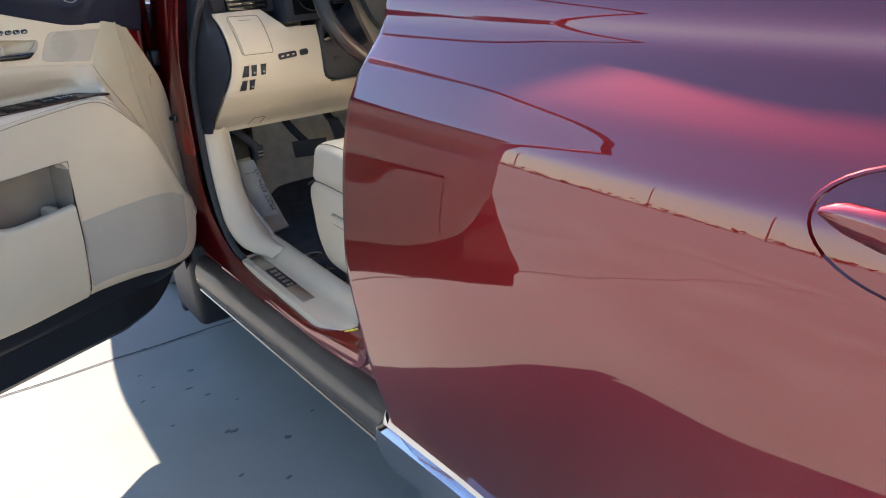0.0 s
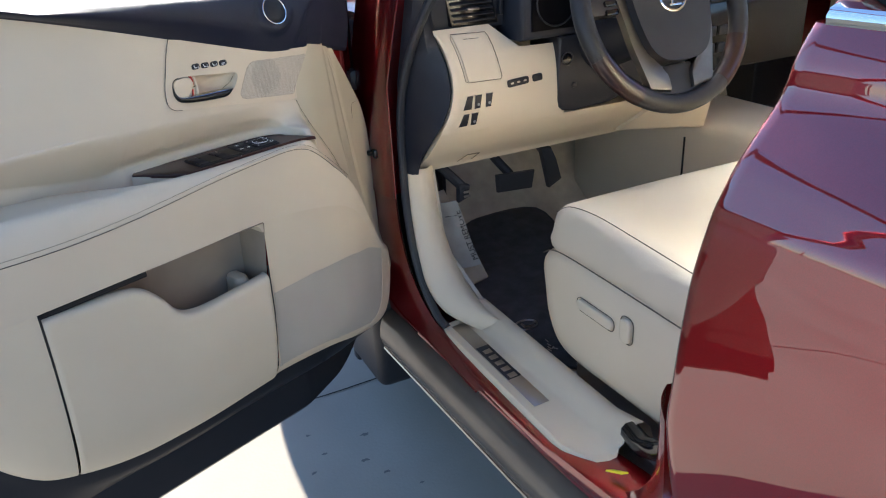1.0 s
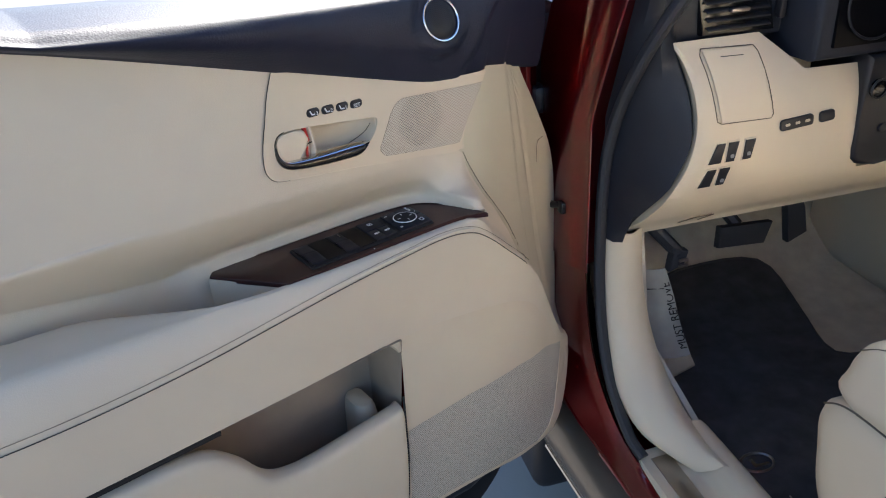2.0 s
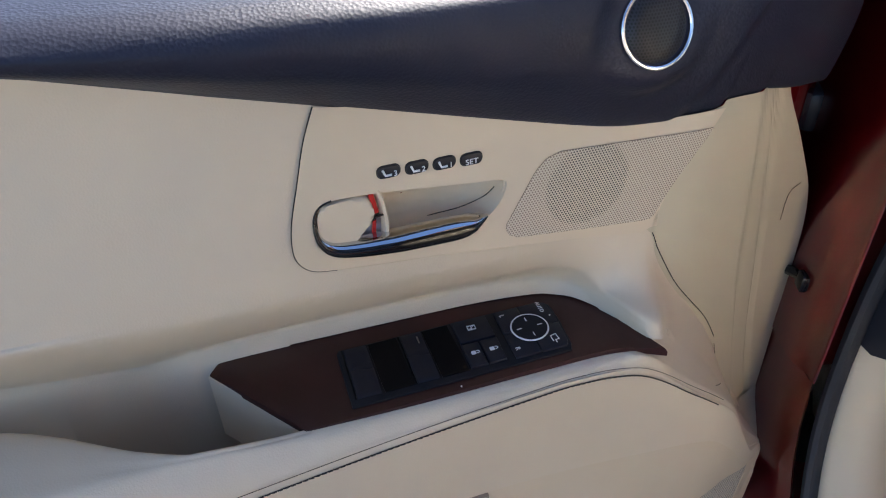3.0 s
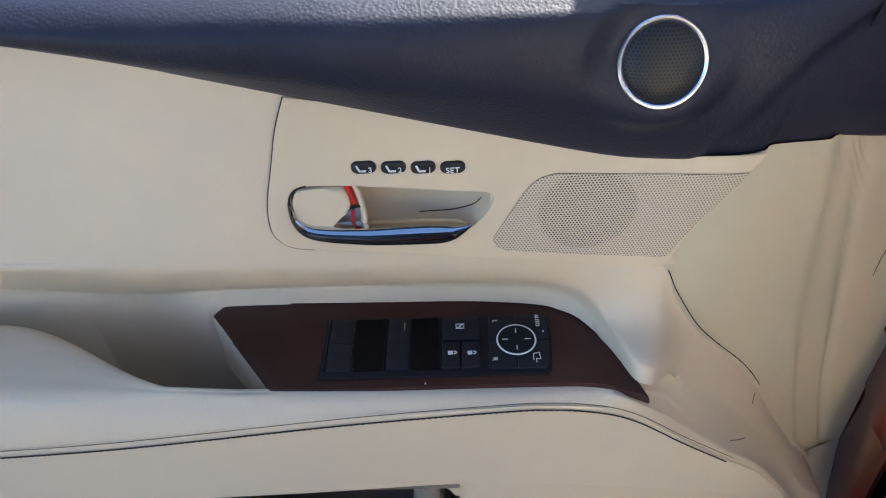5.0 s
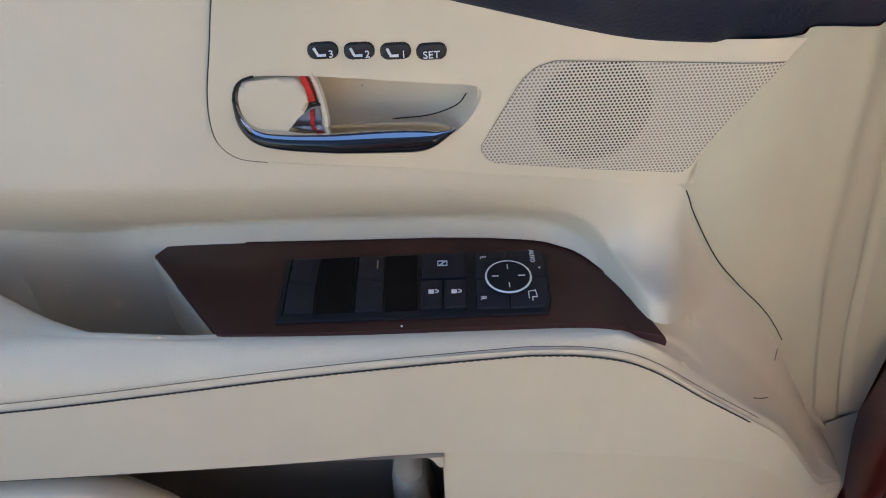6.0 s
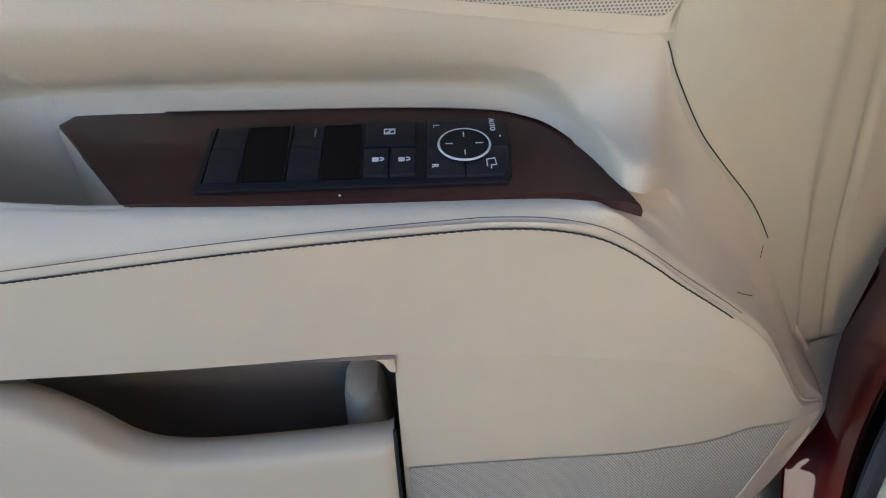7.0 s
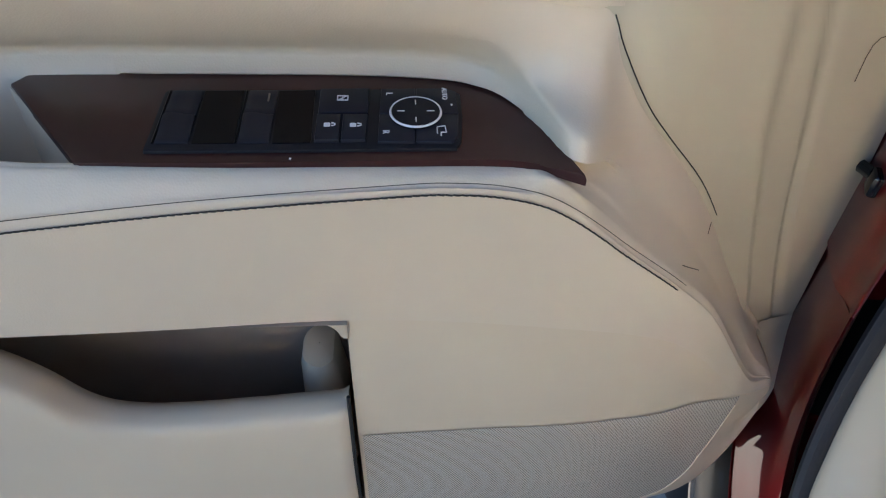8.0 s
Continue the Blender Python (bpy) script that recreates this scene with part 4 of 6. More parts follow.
def build_door_details():
    # tweeter in the vinyl belt
    c, e0 = TWEETER[:2], TWEETER[2]

    def tw(a, r, e):
        return D(c[0] + r * math.cos(a), e0 + e - 0.35 * r * math.sin(a), c[1] + 0.96 * r * math.sin(a))
    turn = steps(0, 6.2832, 56)
    part("tweeter_mesh", sheet([[tw(a, r, e) for a in turn[:-1]] for r, e in ((0.0002, 0.0026), (0.012, 0.0022), (0.019, 0.0008), (0.0235, -0.003))], closed=True), DARK_MESH, front_door, "dark tweeter mesh", mapped=True)
    part("tweeter_ring", tube([tw(a, 0.0238, 0.0005) for a in turn], 0.0014, 8), RING, front_door, "chrome ring round the tweeter")
    # mirror corner cover above the belt's front end
    rows = []
    for u, z1 in ((0.43, 1.30), (0.437, 1.32), (0.45, 1.36), (0.49, 1.46), (0.53, 1.57)):
        e = lerp(E_UP, u)
        z0 = lerp(Z_CREST, u) - 0.02
        rows.append([D(u, a, b) for a, b in ((e + 0.012, z0), (e + 0.016, z0 + 0.012), (e + 0.016, (z0 + z1) / 2), (e + 0.012, z1 - 0.004), (e - 0.01, z1 + 0.002), (e - 0.05, z1 + 0.004))])
    part("corner_cover", sheet(rows), VINYL, front_door, "dark mirror corner cover")
    # stitched seams of the armrest: a fine pressed line and a row of dark stitches
    def on_pad(u, drop=0.0):
        s = lerp(STITCH, u)
        return D(u, s[0] + 0.0006 + drop * 0.06, s[1] + drop)
    part("pressed_line", tube([on_pad(u, 0.0085) for u in steps(-0.41, 0.41, 130)], 0.0003, 5), SEAM, front_door)
    part("seam_groove", tube([on_pad(u) - Vector((0, 0, 0.0004)) for u in steps(-0.41, 0.405, 130)], 0.00035, 5), GAP, front_door)
    bm = bmesh.new()
    u = -0.41
    while u < 0.4:
        a, b = on_pad(u), on_pad(u + 0.0036)
        t = tube([a + DN * 0.0004, (a + b) / 2 + DN * 0.0008, b + DN * 0.0004 - Vector((0, 0, 0.0005))], 0.00055, 5)
        me = bpy.data.meshes.new("t")
        t.to_mesh(me)
        t.free()
        bm.from_mesh(me)
        bpy.data.meshes.remove(me)
        u += 0.0044
    tagged(part("stitching", bm, THREAD, front_door, "row of dark stitches along the armrest"), kind="stuff")
    # dark seam down the crease, and a short one below the wood
    crease = [D(u, lerp(E_UP, u) + 0.0022, lerp(Z_CREASE, u) + 0.0025) for u in steps(0.3405, 0.463, 40)]
    part("crease_seam", tube(crease, 0.00045, 6), GAP, front_door)
    part("crease_notch", tube([D(0.4495, -0.0205, 0.903), D(0.4535, -0.029, 0.9075)], 0.0003, 5), SEAM, front_door)
    def on_shelf(u, f):
        a, b = lerp(SHELF_BACK, u), lerp(SHELF_FRONT, u)
        return D(u, a[0] + (b[0] - a[0]) * f, a[1] + (b[1] - a[1]) * f + 0.003)
    def on_flange(u, z):
        return D(u, lerp(E_UP, u) - 0.0055, z)
    part("clip_outline", tube([on_flange(u, z) for u, z in ((0.561, 0.986), (0.5605, 1.006), (0.562, 1.016), (0.567, 1.0205), (0.584, 1.020))], 0.0004, 5), SEAM, front_door, "raised outline of a hidden clip")
    part("shelf_seam", tube([on_shelf(u, f) for u, f in ((0.410, 0.80), (0.418, 0.74), (0.426, 0.66), (0.433, 0.58))], 0.0004, 5), SEAM, front_door)
    # lower loudspeaker mesh, its edge, and the seam beside the pocket
    def low(u, z):
        a, b = lerp(FACE_LOW, u), lerp(BOTTOM, u)
        line = bend([a, (a[0] * 0.95 - 0.002, a[1] * 0.7 + b[1] * 0.3), (a[0] * 0.8 + b[0] * 0.2 - 0.004, a[1] * 0.45 + b[1] * 0.55), (a[0] * 0.45 + b[0] * 0.55, a[1] * 0.12 + b[1] * 0.88), (b[0] - 0.01, b[1])], 6)
        for (e0, z0), (e1, z1) in zip(line, line[1:]):
            if z1 <= z <= z0:
                return e1 + (e0 - e1) * (z - z1) / max(z0 - z1, 1e-6)
        return line[-1][0]
    rows = []
    for u in steps(0.187, 0.545, 60):
        z1 = lerp([(0.187, 0.735), (0.30, 0.738), (0.40, 0.734), (0.48, 0.717), (0.545, 0.683)], u)
        z0 = lerp([(0.187, 0.54), (0.30, 0.53), (0.40, 0.522), (0.46, 0.517), (0.50, 0.528), (0.525, 0.555), (0.54, 0.60), (0.546, 0.68)], u)
        rows.append([D(u, low(u, z) + 0.0009, z) for z in steps(z0, max(z1, z0 + 0.001), 16)])
    part("door_speaker_mesh", sheet(rows), FINE_GRILLE, front_door, "fine beige loudspeaker mesh", mapped=True)
    part("mesh_edge", tube([r[0] for r in reversed(rows)], 0.0009, 5), BEIGE_HARD, front_door)
    part("pocket_seam", tube([D(0.1795, lerp(FACE_LOW, 0.18)[0] * k - 0.0005, z) for z, k in ((0.803, 1.0), (0.79, 1.0), (0.7, 0.95), (0.62, 0.75), (0.56, 0.4), (0.53, 0.2))], 0.0016, 6), GAP, front_door)
    part("rear_seam", tube([D(-0.243, lerp(FACE_LOW, -0.243)[0] * k - 0.0005, z) for z, k in ((0.887, 1.0), (0.8, 0.98), (0.7, 0.8), (0.62, 0.5), (0.56, 0.2))], 0.0022, 6), GAP, front_door)
    # bottle holder post in the pocket, and its ribs
    rows = []
    for z, k in ((0.64, 1.35), (0.72, 1.1), (0.75, 0.97), (0.766, 0.90), (0.7735, 0.76), (0.7765, 0.45), (0.777, 0.02)):
        rows.append([D(0.1525 + (0.75 - z) * 0.06 + 0.018 * k * max(-1.0, min(0.85, 1.15 * math.cos(a))), -0.024 + 0.030 * k * math.sin(a), z + 0.003 * math.cos(a) * (z > 0.8)) for a in steps(0, 6.2832, 28)[:-1]])
    part("bottle_post", sheet(rows, closed=True), BEIGE_HARD, front_door, "rounded beige bottle holder post")
    # sliver of sunlight low at the door's rear, drawn as an amber plate
    part("sun_sliver", slab([D(-0.13, 0.012, 0.525), D(-0.06, 0.012, 0.52), D(-0.035, 0.012, 0.545), D(-0.075, 0.016, 0.545)], DN * -0.01, 0.003), SUN_AMBER, front_door, "small amber patch standing for a sliver of sunlight")
    # window frame, glass and outside mirror
    frame_line = curve([D(-0.485, -0.12, 1.22), D(-0.50, -0.12, 1.36), D(-0.59, -0.07, 1.60), D(-0.68, -0.02, 1.785), D(-0.67, -0.01, 1.815), D(-0.47, -0.003, 1.86), D(-0.25, 0.0, 1.88), D(0.0, -0.01, 1.87), D(0.22, -0.05, 1.72), D(0.42, -0.1, 1.52), D(0.56, -0.14, 1.37)], 10)
    part("window_frame", tube(frame_line, 0.02, 10, 0.8), PAINT, front_door, "burgundy window frame of the door")
    glass = [p + Vector((0, 0, 0)) for p in frame_line]
    bm = bmesh.new()
    bm.faces.new([bm.verts.new(p) for p in glass])
    pane = part("door_window", bm, GLASS, front_door, "clear door window")
    pane.visible_shadow = False
    rows = []
    for k, w in ((0.0, 0.4), (0.05, 0.85), (0.3, 1.0), (0.7, 1.0), (0.95, 0.8), (1.0, 0.4)):
        m = [(0.07 * w * math.cos(a), 0.085 * w * math.sin(a)) for a in steps(0, 6.2832, 20)[:-1]]
        rows.append([D(0.52 - k * 0.02 + a, -0.22 - k * 0.2, 1.535 + b) for a, b in m])
    bm = sheet(rows, closed=True)
    bm.verts.ensure_lookup_table()
    bm.faces.new(bm.verts[:20])
    bm.faces.new(bm.verts[-20:])
    part("door_mirror", bm, PAINT, front_door, "burgundy outside mirror")


build_door_details()


# -- body: sides, sill, pillars, roof
CX = 1.76  # the car's middle


def mirrored(rows):
    """The same rows on the car's other side."""
    return [[(2 * CX - x, y, z) for x, y, z in row] for row in rows]


# section of the doors (height, x) and the rear door's leading edge (height, y)
SIDE = smooth_keys([(0.40, 0.7448), (0.50, 0.7349), (0.60, 0.7264), (0.70, 0.7212), (0.80, 0.72), (0.87, 0.722), (0.94, 0.7267), (0.98, 0.7306), (1.016, 0.7351), (1.04, 0.7387), (1.064, 0.743), (1.088, 0.7483), (1.1, 0.7512), (1.112, 0.7556), (1.124, 0.7614), (1.136, 0.767), (1.148, 0.7731), (1.16, 0.7804), (1.172, 0.789), (1.184, 0.798), (1.196, 0.8072), (1.208, 0.816), (1.22, 0.8236), (1.232, 0.8293), (1.244, 0.8323), (1.256, 0.834), (1.268, 0.8369), (1.28, 0.8416), (1.292, 0.8477), (1.304, 0.8545), (1.32, 0.8639)], 6)
LEAD = smooth_keys([(0.40, 1.31), (0.463, 1.338), (0.589, 1.388), (0.659, 1.404), (0.783, 1.432), (0.864, 1.432), (0.95, 1.431), (1.01, 1.43), (1.09, 1.424), (1.175, 1.419), (1.25, 1.412), (1.31, 1.405)])


def flank(y, z):
    """The rear door's outer face: its x, with the shoulder rising to the rear and the panel drawn in along the car."""
    d = max(0.0, lerp(LEAD, z) - 0.012 - y)
    return lerp(SIDE, z + 0.025 * (y - 1.0)) + 0.05 * d - 0.02 * math.sin(min(1.0, d / 1.6) * 3.1416)


def build_rear_door():
    rows = []
    for z in steps(0.43, 1.295, 150):
        y0 = lerp(LEAD, z)
        x = flank(y0 - 0.012, z)
        row = [(x + 0.06, y0 - 0.008, z), (x + 0.03, y0 + 0.001, z), (x + 0.012, y0 + 0.001, z), (x + 0.004, y0 - 0.003, z), (x, y0 - 0.010, z)]
        row += [(flank(y0 - 0.012 - d, z), y0 - 0.012 - d, z) for d in steps(0.01, 1.45, 60)]
        rows.append(row)
    rear = part("rear_door", sheet(rows), PAINT, car, "closed glossy burgundy rear door")
    rows = []
    for y in steps(1.388, -0.12, 40):
        k = (1.388 - y) * 0.012
        inset = flank(y, 1.295) - 0.8115
        rows.append([(a + inset, y, b + k) for a, b in ((0.85, 1.288), (0.818, 1.289), (0.811, 1.294), (0.810, 1.303), (0.815, 1.312), (0.83, 1.316), (0.85, 1.316))])
    part("belt_moulding", sheet(rows), CHROME, rear, "chrome belt moulding")
    part("window_post", tube(curve([(0.893, 1.392, 1.29), (0.905, 1.375, 1.36), (0.94, 1.325, 1.50), (1.0, 1.235, 1.72), (1.09, 1.115, 1.92)], 6), 0.024, 10, 0.8), PAINT, rear, "burgundy post of the rear door's window frame")
    pane = part("side_window", thick(sheet([[(0.872 + 0.05 * a, 1.335 - a, 1.303), (0.915 + 0.04 * a, 1.26 - a, 1.50), (0.98 + 0.03 * a, 1.17 - a, 1.72), (1.07 + 0.02 * a, 1.05 - a, 1.92)] for a in steps(0, 1.1, 6)]), 0.008), GLASS, rear, "dark tinted rear side window")
    pane.visible_shadow = False
    # bright moulding along the foot
    rows = []
    for y in steps(1.395, 0.2, 60):
        grow = min(1.0, (1.395 - y) / 0.3)
        nose = min(1.0, 0.25 + (1.395 - y) / 0.05)
        zm = 0.405 + 0.02 * grow
        ring = []
        for a, b in ((0.765, 0.085), (0.742, 0.075), (0.732, 0.05), (0.7155, 0.045), (0.712, 0.02), (0.718, -0.005), (0.722, -0.028), (0.738, -0.062), (0.775, -0.068)):
            ring.append((0.765 + (a - 0.765) * nose + flank(y, 0.47) - flank(1.33, 0.47), y, zm + b * (0.55 + 0.45 * nose)))
        rows.append(ring)
    part("lower_moulding", sheet(rows), CHROME, rear, "chrome moulding along the door's foot")
    # handle in its cup
    def side(y, z, out=0.0):
        return Vector((flank(y, z) - out, y, z))
    cy, cz = 0.462, 1.118
    loop = [(0.124 * math.cos(a), 0.060 * math.sin(a)) for a in steps(0, 6.2832, 40)[:-1]]
    rows = []
    for k, out in ((1.02, -0.001), (1.0, 0.003), (0.97, 0.003), (0.93, -0.004), (0.8, -0.018), (0.5, -0.028), (0.05, -0.03)):
        rows.append([side(cy + a * k, cz + b * k, out) for a, b in loop])
    part("handle_bowl", sheet(rows, closed=True), PAINT, rear, "hollow of the outside door handle")
    rows = []
    for f in steps(0, 1, 24):
        y = cy + 0.105 - f * 0.30
        w = lerp([(0, 0.004), (0.06, 0.014), (0.3, 0.021), (0.7, 0.021), (0.95, 0.014), (1, 0.004)], f)
        out = lerp([(0, 0.012), (0.2, 0.028), (0.8, 0.028), (1, 0.012)], f)
        c = side(y, cz + 0.008, out)
        rows.append([c + Vector((-0.010 * math.cos(a), 0, w * math.sin(a))) for a in steps(0, 6.2832, 14)[:-1]])
    bm = sheet(rows, closed=True)
    bm.verts.ensure_lookup_table()
    bm.faces.new(bm.verts[:14])
    bm.faces.new(bm.verts[-14:])
    part("door_handle", bm, PAINT, rear, "burgundy outside door handle")
    return rear


build_rear_door()


def build_sill():
    def skew(y):
        return (2.6 - y) * 0.045
    rows = []
    for y in steps(2.60, -0.2, 60):
        s = skew(y)
        lift = 0.0 if y > 1.8 else min(0.05, (1.8 - y) * 0.18)
        rows.append([(a + s * w, y, b + lift * (1 - w)) for a, b, w in ((0.88, 0.466, 0), (0.80, 0.468, 0), (0.782, 0.466, 0.15), (0.773, 0.459, 0.3), (0.7695, 0.448, 0.4), (0.769, 0.434, 0.6), (0.770, 0.422, 0.9), (0.79, 0.416, 1.0))])
    part("sill", sheet(rows), PAINT, car, "glossy burgundy door sill")
    rows = []
    for y in steps(2.535, -0.2, 60):
        s = skew(y)
        rows.append([(a + s, y, b) for a, b in ((0.80, 0.426), (0.772, 0.424), (0.752, 0.416), (0.738, 0.40), (0.730, 0.375), (0.728, 0.345), (0.732, 0.322), (0.738, 0.312), (0.7365, 0.306), (0.745, 0.298), (0.82, 0.292), (0.9, 0.30))])
    part("rocker_panel", sheet(rows), ROCKER, car, "satin grey rocker panel")
    part("wing_liner", box((0.755, 2.66, 0.20), (0.95, 2.86, 1.18), 0.02), BLACK, car, "black liner behind the front wing")
    part("arch_liner", box((0.722, 2.54, 0.16), (0.95, 2.80, 0.468), 0.03, 4), BLACK, car, "black wheel arch liner at the rocker's front end")
    part("mud_guard", box((0.735, 2.78, 0.12), (0.98, 2.82, 0.60), 0.012), BLACK, car, "black plastic guard before the front wheel")
    rows = [[(a + skew(y), y, b) for a, b in ((0.7345, 0.3125), (0.7325, 0.309), (0.7345, 0.3055), (0.740, 0.306))] for y in steps(2.53, -0.2, 40)]
    part("rocker_edge", sheet(rows), SATIN, car, "thin bright edge under the rocker")
    # beige sill trim: flat outer step and a rounded inner ridge
    rows = []
    for y in steps(2.285, 1.69, 40):
        f = (2.285 - y) / 0.6
        end = max(0.0, (f - 0.86) / 0.14)
        nose = max(0.0, 1 - f / 0.03)
        rows.append([(a + (0.03 * end if a < 0.87 else 0) + (0.012 * nose if a < 0.81 else 0), y, b + 0.02 * end * (a > 0.86) ) for a, b in ((0.80, 0.468), (0.8005, 0.480), (0.804, 0.4855), (0.84, 0.4875), (0.872, 0.489), (0.880, 0.493), (0.888, 0.508), (0.897, 0.521), (0.912, 0.528), (0.928, 0.525), (0.943, 0.508), (0.952, 0.48), (0.957, 0.44))])
    part("sill_trim", sheet(rows), BEIGE_HARD, car, "beige plastic sill trim")
    part("scuff_plate", slab([(0.8215, 2.262, 0.4882), (0.8215, 1.895, 0.4882), (0.8565, 1.895, 0.4902), (0.8565, 2.262, 0.4902)], (0, 0, -0.004), 0.0008), SATIN, car, "brushed metal scuff plate")
    part("scuff_badge", slab([(0.8225, 2.145, 0.4889), (0.8225, 2.0, 0.4889), (0.8555, 2.0, 0.4908), (0.8555, 2.145, 0.4908)], (0, 0, -0.004), 0.0008), DASH, car, "dark field of the scuff plate")
    for i in range(5):
        y = 2.128 - i * 0.027
        part("badge_bar", slab([(0.829, y, 0.4893), (0.829, y - 0.017, 0.4893), (0.849, y - 0.017, 0.4912), (0.849, y, 0.4912)], (0, 0, -0.003), 0.001), SATIN, car)
    # kick panel: the trim climbs in front of the door opening
    outer = curve([(0.805, 2.445, 0.842), (0.805, 2.43, 0.74), (0.805, 2.395, 0.64), (0.805, 2.345, 0.565), (0.825, 2.29, 0.512), (0.872, 2.21, 0.490)], 6)
    ridge = curve([(0.852, 2.425, 0.842), (0.856, 2.41, 0.73), (0.864, 2.37, 0.63), (0.878, 2.30, 0.56), (0.892, 2.23, 0.533), (0.905, 2.17, 0.528)], 6)
    inner = curve([(0.885, 2.46, 0.842), (0.89, 2.45, 0.72), (0.905, 2.41, 0.6), (0.93, 2.34, 0.50), (0.948, 2.26, 0.46), (0.957, 2.17, 0.44)], 6)
    rows = []
    for o, r, n in zip(outer, ridge, inner):
        rows.append(curve([o + Vector((0.004, 0.03, -0.005)), o, (o + r) / 2 + Vector((0, -0.008, 0.004)), r, (r + n) / 2 + Vector((0.006, -0.004, 0.006)), n], 4))
    part("kick_panel", sheet(rows), BEIGE_HARD, car, "beige kick panel")
    # black seat-belt foot and yellow tag at the pillar's base
    part("pillar_trim", tube(curve([(0.905, 1.70, 0.525), (0.885, 1.63, 0.545), (0.885, 1.56, 0.62), (0.90, 1.45, 0.95), (0.92, 1.39, 1.25)], 8), 0.02, 10), GLOSS, car, "glossy black lower pillar trim")
    low = curve([(0.7665, 2.34, 0.436), (0.778, 2.08, 0.436), (0.788, 1.80, 0.436), (0.790, 1.66, 0.446), (0.787, 1.56, 0.468), (0.780, 1.50, 0.515), (0.77, 1.47, 0.60), (0.76, 1.47, 0.76)], 5)
    high = curve([(0.769, 2.33, 0.456), (0.781, 2.07, 0.455), (0.796, 1.79, 0.458), (0.805, 1.665, 0.475), (0.812, 1.605, 0.50), (0.815, 1.56, 0.545), (0.815, 1.535, 0.62), (0.812, 1.525, 0.77)], 5)
    rows = [[a + Vector((0.02, -0.01, -0.012)), a] + [a.lerp(b, f) + Vector((-0.006 * math.sin(f * 3.14), 0.004 * math.sin(f * 3.14), 0.004 * math.sin(f * 3.14))) for f in (0.2, 0.4, 0.6, 0.8)] + [b, b + Vector((0.03, -0.004, -0.004))] for a, b in zip(low, high)]
    part("centre_pillar_foot", sheet(rows), PAINT, car, "burgundy foot of the centre pillar")
    part("yellow_tag", slab([(0.812, 1.652, 0.512), (0.822, 1.645, 0.514), (0.828, 1.612, 0.53), (0.818, 1.618, 0.528)], (0, 0, -0.004), 0.001), YELLOW, car, "small yellow warning tag")


build_sill()


